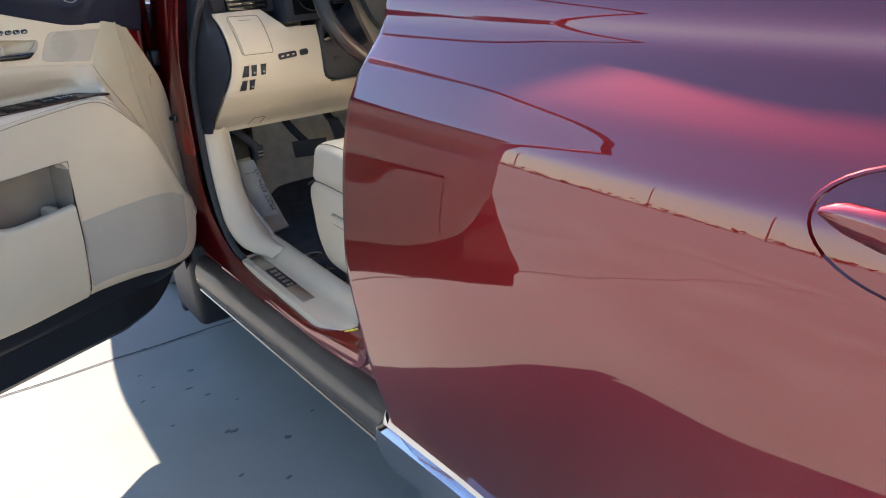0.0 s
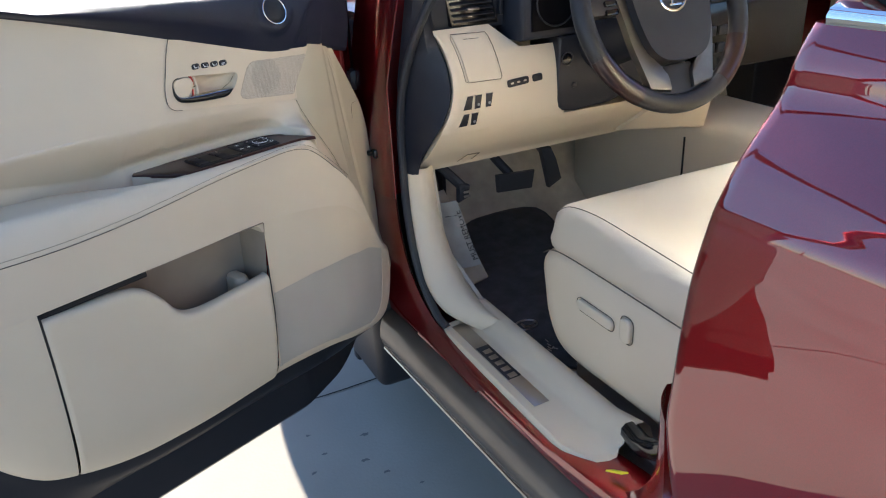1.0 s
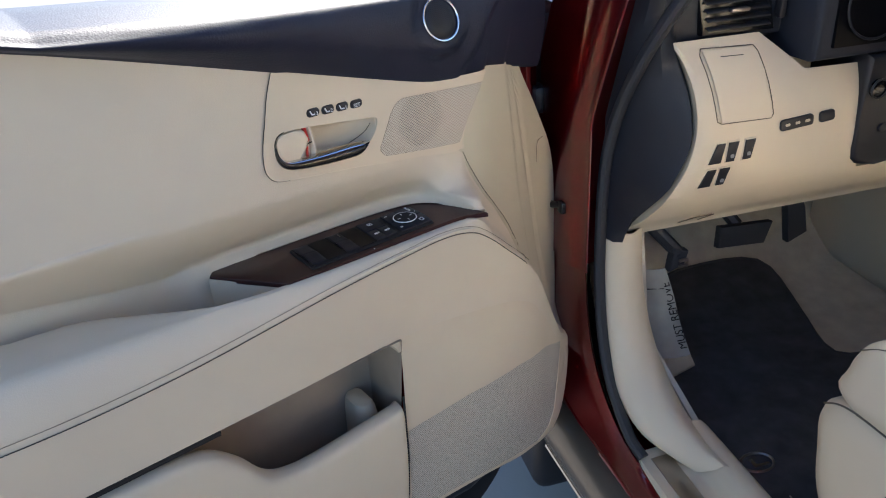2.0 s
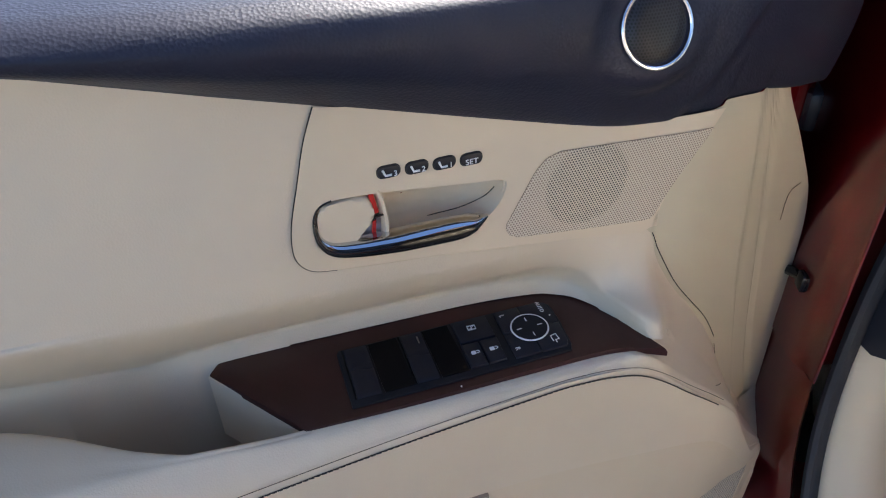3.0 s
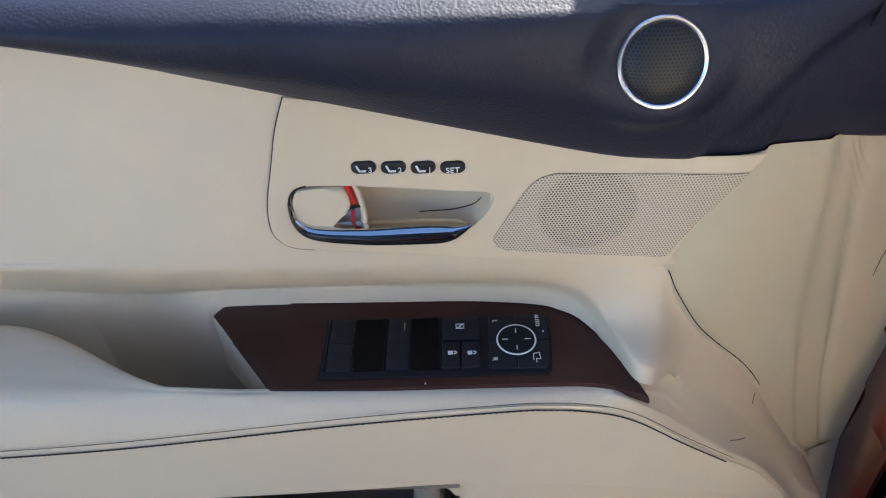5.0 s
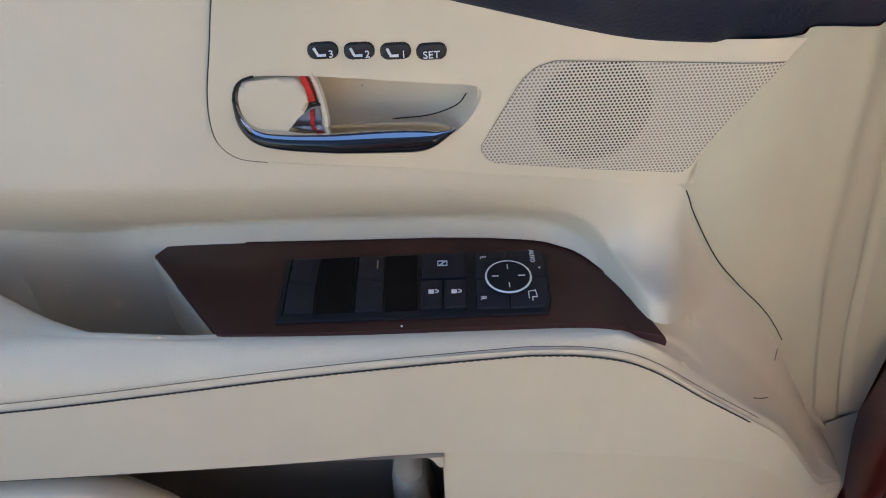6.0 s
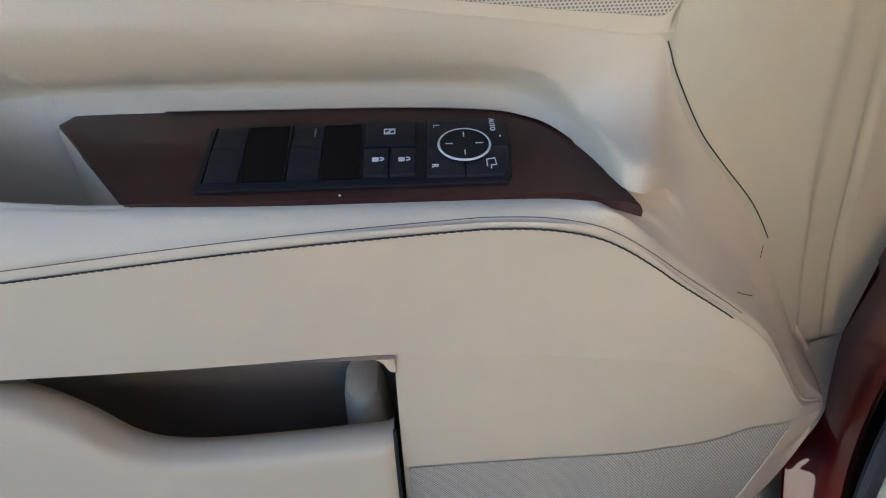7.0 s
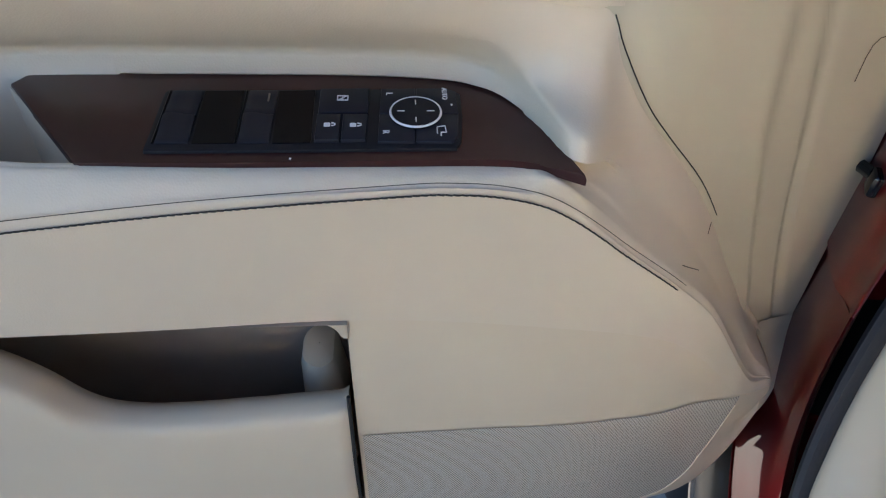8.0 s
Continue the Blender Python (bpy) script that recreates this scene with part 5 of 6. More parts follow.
def build_pillars():
    # hinge pillar: painted steel folds in front of the opening
    fold = [(0.757, 2.64, 0), (0.751, 2.58, 0), (0.748, 2.52, 0), (0.752, 2.468, 0), (0.7605, 2.449, 0), (0.765, 2.437, 0), (0.7665, 2.428, 0), (0.770, 2.428, 0), (0.7735, 2.45, 0), (0.79, 2.458, 0), (0.81, 2.462, 0)]
    curve2 = [(p.x, p.y) for p in curve(fold, 3)]
    rows = []
    for z in steps(0.78, 1.34, 34):
        lean = max(0.0, z - 1.05)
        rows.append([(a + 0.1 * lean * lean, b - lean * 0.45, z) for a, b in curve2])
    pillar = part("hinge_pillar", sheet(rows), PAINT, car, "burgundy hinge pillar")
    # its foot sweeps back into the sill
    edge = curve([(0.757, 2.64, 0.78), (0.757, 2.63, 0.66), (0.752, 2.575, 0.55), (0.749, 2.50, 0.50), (0.752, 2.42, 0.474), (0.762, 2.32, 0.460), (0.7675, 2.20, 0.452), (0.769, 2.05, 0.448)], 6)
    lip = curve([(0.7665, 2.428, 0.78), (0.769, 2.418, 0.69), (0.774, 2.398, 0.615), (0.783, 2.365, 0.55), (0.792, 2.315, 0.502), (0.799, 2.24, 0.478), (0.801, 2.14, 0.4705), (0.802, 2.0, 0.4695)], 6)
    rows = []
    for o, t in zip(edge, lip):
        w = min(1.0, (o - t).length / 0.15)
        rows.append([o + Vector((0.02, 0.01, -0.012)), o] + curve([o, o.lerp(t, 0.35) + Vector((-0.006 * w, -0.004 * w, 0.001)), o.lerp(t, 0.75) + Vector((-0.008 * w, -0.006 * w, 0.002)), t], 5)[1:] + [t + Vector((0.004, 0.004, -0.001)), t + Vector((0.012, 0.02, -0.006))])
    part("pillar_foot", sheet(rows), PAINT, pillar, "burgundy foot of the hinge pillar")
    part("foot_flange", tube([p + Vector((0.001, 0, -0.001)) for p in edge], 0.003, 8), PAINT, pillar)
    # black sheet in place of the shade between door and pillar
    rows = []
    for z in steps(0.30, 1.30, 30):
        rows.append([(0.754, 2.60, z), (0.756, 2.625, z), (0.765, 2.66, z), (0.775, 2.80, z)])
    part("wing_gap_shade", sheet(rows), BLACK, car, "black sheet standing for the shaded gap beside the hinge pillar")
    rows = [[(0.645, 2.68, z), (0.69, 2.665, z), (0.735, 2.648, z), (0.762, 2.63, z)] for z in steps(0.42, 1.33, 6)]
    part("wing_return", sheet(rows), PAINT, car, "burgundy return of the wing beside the door")
    # check strap
    part("check_strap", tube(curve([(0.757, 2.487, 0.882), (0.742, 2.51, 0.880), (0.715, 2.545, 0.874), (0.69, 2.58, 0.87)], 4), 0.006, 8, 1.3), GLOSS, pillar, "black door check strap")
    part("strap_end", box((0.742, 2.478, 0.872), (0.756, 2.498, 0.894), 0.004), GLOSS, pillar)
    part("hinge", box((0.72, 2.56, 0.66), (0.76, 2.61, 0.72), 0.01), BLACK, pillar, "dark door hinge")
    part("hinge", box((0.735, 2.58, 1.02), (0.765, 2.62, 1.07), 0.01), BLACK, pillar, "dark door hinge")
    # rubber seal round the opening
    line = curve([(0.812, 2.27, 0.485), (0.803, 2.31, 0.508), (0.797, 2.375, 0.58), (0.796, 2.418, 0.68), (0.797, 2.438, 0.82), (0.80, 2.43, 1.0), (0.81, 2.37, 1.14), (0.835, 2.27, 1.28), (0.90, 2.12, 1.48), (1.0, 1.93, 1.72), (1.07, 1.80, 1.85)], 10)
    part("door_seal", tube(line, 0.010, 10, 1.2), RUBBER, car, "black rubber seal round the door opening")
    # dark end of the dashboard beside the seal
    rows = []
    for z in steps(0.835, 1.30, 24):
        xl = lerp([(0.825, 0.842), (0.95, 0.84), (1.02, 0.873), (1.10, 0.878), (1.172, 0.86), (1.3, 0.86)], z)
        y = lerp([(0.825, 2.45), (0.88, 2.40), (0.96, 2.315), (1.05, 2.31), (1.172, 2.36), (1.3, 2.38)], z)
        lean = max(0.0, z - 1.05) * 0.4
        rows.append([(0.803, 2.45 - lean, z), (0.812, 2.42 - lean * 0.9, z), ((0.81 + xl) / 2, (2.41 + y) / 2 - 0.012 - lean * 0.4, z), (xl - 0.004, y + 0.0, z), (xl + 0.012, y + 0.02, z)])
    part("dash_end", sheet([[Vector(p) for p in r] for r in rows]), DASH, car, "black end cover of the dashboard")
    # pillars and roof frame, each with its far side
    def both(name, line, radius, flat, mat, label):
        part(name, tube(line, radius, 12, flat), mat, car, label)
        part(name, tube([(2 * CX - p[0], p[1], p[2]) for p in [tuple(q) for q in line]], radius, 12, flat), mat, car, label)
    both("front_pillar", curve([(0.80, 2.75, 1.30), (0.90, 2.42, 1.58), (1.0, 2.08, 1.82), (1.09, 1.72, 1.95)], 6), 0.05, 0.7, PAINT, "burgundy windscreen pillar")
    both("centre_pillar", curve([(0.87, 1.40, 0.55), (0.87, 1.40, 0.9), (0.905, 1.40, 1.15), (0.94, 1.39, 1.31), (1.01, 1.28, 1.65), (1.11, 1.14, 1.93)], 6), 0.036, 1.0, BLACK, "black centre pillar")
    both("roof_rail", curve([(1.09, 1.74, 1.95), (1.11, 1.2, 1.985), (1.12, 0.4, 1.985), (1.12, -0.6, 1.93), (1.10, -1.3, 1.80)], 6), 0.045, 0.8, PAINT, "burgundy roof rail")
    rows = []
    for y in steps(1.80, -1.35, 20):
        z = 2.0 - 0.03 * ((y - 0.6) / 1.2) ** 2 - max(0, -y - 0.7) * 0.2
        rows.append([(x, y + 0.06 * math.cos((x - CX) / 0.7 * 1.57), z + 0.035 * math.cos((x - CX) / 0.7 * 1.57)) for x in steps(1.08, 2 * CX - 1.08, 12)])
    part("roof", thick(sheet(rows), 0.05), PAINT, car, "burgundy car roof")
    glass = []
    for f in steps(0, 1, 8):
        a = Vector((0.84, 2.72, 1.31)).lerp(Vector((1.10, 1.80, 1.96)), f)
        glass.append([(a.x + (2 * CX - 2 * a.x) * s, a.y + 0.22 * math.sin(s * 3.1416), a.z + 0.02 * math.sin(s * 3.1416)) for s in steps(0, 1, 12)])
    pane = part("windscreen", thick(sheet(glass), 0.01), GLASS, car, "clear windscreen")
    pane.visible_shadow = False


build_pillars()


def build_shell():
    """The rest of the body: wings, bonnet, far side, tail and wheels."""
    def arch(y, z):
        return min((math.hypot(y - w, z - 0.45) for w in (3.38, -0.62)))
    for far in (False, True):
        rows = []
        for y in steps(2.62, 4.35, 60):
            nose = max(0.0, (y - 3.7) / 0.65)
            row = []
            for z in steps(0.42, 1.24, 30):
                x = lerp(SIDE, min(z + 0.03, 1.28)) + 0.01 + 0.16 * nose * nose
                q = arch(y, z)
                if q < 0.52:
                    z = max(z, 0.45 + math.sqrt(max(0.0, 0.52 ** 2 - (y - 3.38) ** 2))) if abs(y - 3.38) < 0.52 else z
                row.append((x, y, min(z, 1.24 - 0.12 * nose)))
            rows.append(row)
        part("front_wing", sheet(mirrored(rows) if far else rows), PAINT, car, "burgundy front wing")
    rows = []
    for y in steps(2.66, 4.4, 20):
        f = (y - 2.66) / 1.74
        half = 0.98 - 0.12 * f * f
        rows.append([(CX + half * s, y + 0.12 * (1 - s * s), 1.25 + 0.08 * (1 - s * s) - 0.18 * f * f) for s in steps(-1, 1, 16)])
    part("bonnet", thick(sheet(rows), 0.02), PAINT, car, "burgundy bonnet")
    part("front_bumper", box((0.92, 4.25, 0.4), (2.6, 4.5, 1.08), 0.08, 4), PAINT, car, "burgundy front bumper")
    rows = []
    for y in steps(2.7, -0.15, 30):
        rows.append([(lerp(SIDE, z), y, z) for z in steps(0.43, 1.31, 16)])
    part("far_side", thick(sheet(mirrored(rows)), 0.06), PAINT, car, "burgundy far side doors")
    for far in (False, True):
        rows = []
        for y in steps(-0.13, -1.45, 40):
            row = []
            for z in steps(0.42, 1.31, 24):
                x = flank(y, z) + 0.1 * max(0.0, (-y - 0.6) / 0.85) ** 2
                if arch(y, z) < 0.5 and abs(y + 0.62) < 0.5:
                    z = max(z, 0.45 + math.sqrt(max(0.0, 0.25 - (y + 0.62) ** 2)))
                row.append((x, y, z))
            rows.append(row)
        part("rear_wing", sheet(mirrored(rows) if far else rows), PAINT, car, "burgundy rear wing")
    part("tailgate", box((0.86, -1.5, 0.45), (2.66, -1.38, 1.35), 0.05, 3), PAINT, car, "burgundy tailgate")
    part("rear_window", slab([(0.95, -1.45, 1.34), (2.57, -1.45, 1.34), (2.42, -1.28, 1.86), (1.10, -1.28, 1.86)], (0, 0.01, 0)), GLASS, car, "tinted rear window").visible_shadow = False
    # wheels
    def lathe(profile, c, n=40):
        rows = []
        for a in steps(0, 6.2832, n)[:-1]:
            rows.append([(c[0] + x, c[1] + r * math.cos(a), c[2] + r * math.sin(a)) for x, r in profile])
        bm = sheet(rows + rows[:1])
        bmesh.ops.remove_doubles(bm, verts=bm.verts, dist=1e-5)
        return bm
    for x0, y0, s in ((0.80, 3.38, 1), (0.80, -0.62, 1), (2 * CX - 0.80, 3.38, -1), (2 * CX - 0.80, -0.62, -1)):
        c = (x0, y0, 0.452)
        tyre = part("wheel", lathe([(0.20 * s, 0.30), (0.26 * s, 0.36), (0.25 * s, 0.435), (0.20 * s, 0.452), (0.05 * s, 0.452), (0.005 * s, 0.43), (-0.005 * s, 0.37), (0.01 * s, 0.305)], c), RUBBER, car, "black tyre on a silver wheel")
        part("rim", lathe([(0.012 * s, 0.31), (0.004 * s, 0.30), (0.05 * s, 0.28), (0.12 * s, 0.27), (0.13 * s, 0.02)], c), BLACK, tyre)
        for k in range(10):
            a = 6.2832 * k / 10
            w = Vector((0, math.cos(a), math.sin(a)))
            t = Vector((0, -math.sin(a), math.cos(a)))
            o = Vector(c) + Vector((0.03 * s, 0, 0))
            part("spoke", slab([o + w * 0.05 + t * 0.03, o + w * 0.285 + t * 0.018, o + w * 0.285 - t * 0.018, o + w * 0.05 - t * 0.03], (0.03 * s, 0, 0), 0.004), SATIN, tyre)
        part("wheel_hub", lathe([(0.02 * s, 0.001), (0.02 * s, 0.055), (0.06 * s, 0.07)], c, 24), SATIN, tyre)
        rows = []
        for a in steps(-0.15, 3.29, 24):
            rows.append([(x0 + d * s, y0 + 0.53 * math.cos(a), 0.45 + 0.53 * math.sin(a)) for d in (-0.055, 0.30)])
        part("wheel_arch_liner", thick(sheet(rows), 0.01), BLACK, car)
        part("arch_wall", box((min(x0 + 0.30 * s, x0 + 0.31 * s), y0 - 0.53, 0.32), (max(x0 + 0.30 * s, x0 + 0.31 * s), y0 + 0.53, 0.98)), BLACK, car)
    part("underbody", box((0.86, -1.3, 0.27), (2.66, 2.8, 0.30)), BLACK, car, "dark underbody")


build_shell()


# -- cabin
def build_cabin():
    part("cabin_floor", box((0.95, -1.2, 0.36), (2.60, 3.05, 0.44)), CREAM_CARPET, car, "cream carpeted cabin floor")
    rows = []
    for x in steps(0.86, 2.6, 10):
        rows.append([Vector(p) for p in ((x, 2.60, 0.441), (x, 2.78, 0.46), (x, 2.92, 0.56), (x, 2.98, 0.72), (x, 2.98, 1.25))])
    part("toe_board", sheet(rows), CREAM_CARPET, car, "cream carpeted toe board")
    part("footwell_side", thick(sheet([[(0.885, 2.455, 0.86), (0.89, 3.0, 0.86)], [(0.90, 2.43, 0.62), (0.90, 3.0, 0.62)], [(0.955, 2.2, 0.44), (0.93, 3.0, 0.44)]]), 0.01), CREAM_CARPET, car, "carpeted side of the footwell")
    part("console_side", box((1.62, 0.6, 0.44), (1.9, 2.9, 0.86), 0.04, 3), BEIGE_HARD, car, "beige centre console")
    part("console_seam", tube([(1.617, 2.36, 0.52), (1.617, 2.36, 0.80)], 0.003, 6), GAP, car)
    part("far_trim", box((2.62, -0.2, 0.44), (2.70, 2.75, 1.30), 0.03), BEIGE, car, "beige lining of the far door")
    part("rear_bench", box((1.0, -0.35, 0.5), (2.5, 0.45, 0.84), 0.07, 4), BEIGE, car, "beige rear bench")
    part("rear_backrest", box((1.0, -0.75, 0.6), (2.5, -0.4, 1.38), 0.07, 4), BEIGE, car, "beige rear backrest")
    part("headlining", box((1.12, -1.2, 1.925), (2.40, 1.68, 1.945)), BEIGE, car, "pale headlining")
    # gusset on the dead pedal side: left foot rest
    part("foot_rest", slab([(0.93, 2.46, 0.46), (1.06, 2.50, 0.46), (1.04, 2.72, 0.66), (0.91, 2.68, 0.66)], (0, 0.02, -0.03), 0.006), CREAM_CARPET, car, "carpeted foot rest")


build_cabin()


def build_dash():
    dash = part("dashboard", slab([Vector(p) for p in ((0.862, 2.385, 1.165), (0.862, 2.37, 1.255), (0.862, 2.45, 1.31), (0.862, 2.80, 1.30), (0.862, 2.95, 1.2), (0.862, 2.95, 1.12), (0.862, 2.5, 1.12))], (1.80, 0, 0), 0.012, 3), DASH, car, "dark padded upper dashboard")
    levels = steps(0.825, 0.949, 12) + [0.9505] + steps(0.9515, 1.119, 14) + [1.1215] + steps(1.123, 1.174, 6)
    def y_of(z):
        return lerp(Y_KNEE, z)
    Y_KNEE = smooth_keys([(0.80, 2.46), (0.835, 2.445), (0.865, 2.405), (0.90, 2.36), (0.96, 2.312), (1.05, 2.307), (1.12, 2.325), (1.175, 2.365)])
    XL = smooth_keys([(0.825, 0.842), (0.88, 0.838), (0.95, 0.846), (1.0, 0.868), (1.05, 0.879), (1.10, 0.878), (1.15, 0.868), (1.175, 0.855)])
    rows = []
    for z in levels:
        xr = 1.63 if z < 0.95 else (1.178 if z < 1.1205 else 1.06 - (z - 1.12) * 1.1)
        xl = lerp(XL, z)
        rows.append([(xl + 0.004, y_of(z) + 0.03, z)] + [(x, y_of(z) + (0.004 if x == xl else 0), z) for x in steps(xl, xr, 30)])
    rows.insert(0, [(x, y + 0.03, z + 0.012) for x, y, z in rows[0]])
    part("knee_panel", sheet(rows), BEIGE_HARD, dash, "beige lower dashboard panel")

    def at(x, z):
        """A pose on the panel: x to the right, y up, z to the driver."""
        up = Vector((0, y_of(z + 0.01) - y_of(z - 0.01), 0.02)).normalized()
        return frame_of((x, y_of(z), z), (1, 0, 0), up)
    # cover of the small box, as a thin plate with a shadow line round it
    lid = [(0.899, 1.163), (0.984, 1.160), (0.989, 1.152), (1.002, 1.066), (0.998, 1.060), (0.916, 1.062), (0.909, 1.066), (0.895, 1.155)]
    def on(x, z, out):
        return Vector((x, y_of(z) - out, z))
    part("lid_gap", tube([p for a, c in zip(lid, lid[1:] + lid[:1]) for p in [on(a[0] + (c[0] - a[0]) * s, a[1] + (c[1] - a[1]) * s, 0.001) for s in (0, 0.25, 0.5, 0.75)]] + [on(*lid[0], 0.001)], 0.0007, 5), SEAM, dash)
    rows = []
    for z in steps(1.0635, 1.1595, 14):
        f = (1.16 - z) / 0.1
        rows.append([on(0.8975 + f * 0.016 + (0.084 + 0.002 * f) * s, z - 0.002 * s, 0.0008) for s in steps(0.02, 0.98, 6)])
    part("box_lid", thick(sheet(rows), 0.003), BEIGE_HARD, dash, "beige lid of a small box")
    part("lid_slot", tube([on(0.925, 1.151, 0.0035), on(0.962, 1.150, 0.0035)], 0.0012, 5), GAP, dash)
    # two rows of switches and blanks
    for x, z, w, h, tri in ((0.914, 1.018, 0.020, 0.030, True), (0.936, 1.018, 0.021, 0.030, False), (0.964, 1.018, 0.021, 0.030, False), (0.903, 0.980, 0.020, 0.028, True), (0.9255, 0.980, 0.021, 0.028, False)):
        q = at(x, z)
        lean = 0.006
        shape = [(-w / 2 - (0.006 if tri else -lean * 0.3), -h / 2), (w / 2 - lean, -h / 2), (w / 2, h / 2), (-w / 2 + (0.006 if tri else lean * 0.7), h / 2)]
        part("switch_frame", plate(q @ pose(0, 0, -0.002), [(a * 1.16, b * 1.13) for a, b in shape], 0.0035, 0.001), BEIGE_HARD, dash)
        sw = part("dash_switch", plate(q, shape, 0.004, 0.0015), BLACK, dash, "black dashboard switch")
        if not tri:
            part("switch_sign", plate(q @ pose(0, -h * 0.2, 0.0035), round_rect(0.006, 0.006, 0.002, 2), 0.0012), GREY_PRINT, sw)
    q = at(1.043, 1.047) @ pose(0, 0, 0, 0, 0, 4)
    part("trip_switch", plate(q, round_rect(0.056, 0.017, 0.005), 0.004, 0.0015), BLACK, dash, "row of small black keys")
    for k in (-0.017, 0, 0.017):
        part("switch_sign", plate(q @ pose(k, 0, 0.0035), round_rect(0.008, 0.004, 0.001, 1), 0.0010), SATIN, dash)
    part("trip_switch", plate(at(1.095, 1.05) @ pose(0, 0, 0, 0, 0, 4), round_rect(0.026, 0.017, 0.005), 0.004, 0.0015), BLACK, dash)
    part("panel_tab", slab([on(0.955, 0.862, 0.004), on(0.99, 0.861, 0.004), on(0.985, 0.836, 0.002), on(0.945, 0.838, 0.002)], (0, 0.01, 0), 0.002), BEIGE_HARD, dash)
    part("tab_gap", tube([on(0.945, 0.838, 0.003), on(0.955, 0.863, 0.005), on(0.99, 0.862, 0.005), on(0.985, 0.836, 0.003)], 0.0008, 5), SEAM, dash)
    # air vent
    vent = part("air_vent", slab([Vector(p) for p in ((0.897, 2.372, 1.250), (1.016, 2.372, 1.246), (1.03, 2.368, 1.174), (0.910, 2.368, 1.176))], (0, 0.05, 0), 0.004), GLOSS, dash, "dark air vent with slats")
    for k in range(5):
        z = 1.236 - k * 0.0125
        part("vent_slat", slab([Vector(p) for p in ((0.905 + k * 0.0024, 2.362, z), (1.008 + k * 0.0024, 2.362, z), (1.008 + k * 0.0024, 2.372, z + 0.005), (0.905 + k * 0.0024, 2.372, z + 0.005))], (0, 0, -0.0025), 0.0006), BLACK, vent)
    part("vent_tab", box((0.945, 2.354, 1.208), (0.975, 2.364, 1.214), 0.002), SATIN, vent)
    part("vent_wheel", box((1.03, 2.36, 1.19), (1.04, 2.375, 1.235), 0.003), BLACK, vent)
    # column shroud and instrument hood
    part("column_panel", slab([Vector(p) for p in ((1.150, 2.302, 1.135), (1.150, 2.297, 1.04), (1.1515, 2.300, 0.988), (1.157, 2.302, 0.970), (1.170, 2.303, 0.959), (1.20, 2.304, 0.955), (1.30, 2.305, 0.958), (1.40, 2.302, 0.985), (1.52, 2.29, 1.05), (1.52, 2.28, 1.15))], (0, 0.12, 0), 0.008, 3), BLACK, dash, "black panel under the column")
    part("key_hole", plate(frame_of((1.168, 2.297, 1.085), (1, 0, 0), (0, 0, 1)), [(0.014 * math.cos(a), 0.014 * math.sin(a)) for a in steps(0, 6.2832, 20)[:-1]], 0.006, 0.002), GLOSS, dash)
    part("key_ring", tube([Vector((1.168 + 0.0145 * math.cos(a), 2.290, 1.085 + 0.0145 * math.sin(a))) for a in steps(0, 6.2832, 24)], 0.0016, 6), BLACK, dash)
    part("column_knob", plate(frame_of((1.192, 2.299, 1.02), (1, 0, 0), (0, 0, 1)), [(0.007 * math.cos(a), 0.007 * math.sin(a)) for a in steps(0, 6.2832, 14)[:-1]], 0.006, 0.002), BLACK, dash)
    part("steering_column", tube([(1.27, 2.12, 1.18), (1.27, 2.25, 1.13), (1.27, 2.45, 1.06)], 0.065, 16), BLACK, dash, "black steering column")
    part("instrument_hood", slab([Vector(p) for p in ((1.052, 2.30, 1.135), (1.045, 2.30, 1.30), (1.09, 2.28, 1.36), (1.27, 2.27, 1.38), (1.45, 2.28, 1.36), (1.49, 2.30, 1.30), (1.49, 2.30, 1.135))], (0, 0.2, 0), 0.012, 3), DASH, dash, "dark instrument hood")
    part("instrument_glass", slab([Vector(p) for p in ((1.075, 2.294, 1.155), (1.070, 2.294, 1.29), (1.11, 2.284, 1.335), (1.27, 2.275, 1.35), (1.43, 2.284, 1.335), (1.47, 2.294, 1.29), (1.47, 2.294, 1.155))], (0, 0.01, 0)), BROWN_BLACK, dash, "glossy instrument glass")
    ring = [(1.135 + 0.052 * math.cos(a), 2.288, 1.215 + 0.052 * math.sin(a)) for a in steps(0, 6.2832, 30)]
    part("dial_ring", tube(ring, 0.002, 6), BLACK, dash)
    part("stalk", tube(curve([(1.25, 2.17, 1.19), (1.19, 2.16, 1.20), (1.13, 2.155, 1.205)], 5), lambda f: 0.009 + 0.008 * f, 10), BLACK, dash, "indicator stalk")
    part("audio_panel", box((1.60, 2.33, 0.98), (2.0, 2.37, 1.16), 0.006), GLOSS, dash, "glossy centre panel")
    for k in range(3):
        for j in range(2):
            part("audio_key", box((1.63 + k * 0.04, 2.322, 1.03 + j * 0.045), (1.66 + k * 0.04, 2.332, 1.055 + j * 0.045), 0.003), BLACK, dash)
    part("knee_side", slab([Vector(p) for p in ((1.46, 2.30, 0.93), (1.63, 2.28, 0.93), (1.63, 2.30, 0.84), (1.44, 2.44, 0.83))], (0, 0.05, 0), 0.01), BEIGE_HARD, dash)


build_dash()


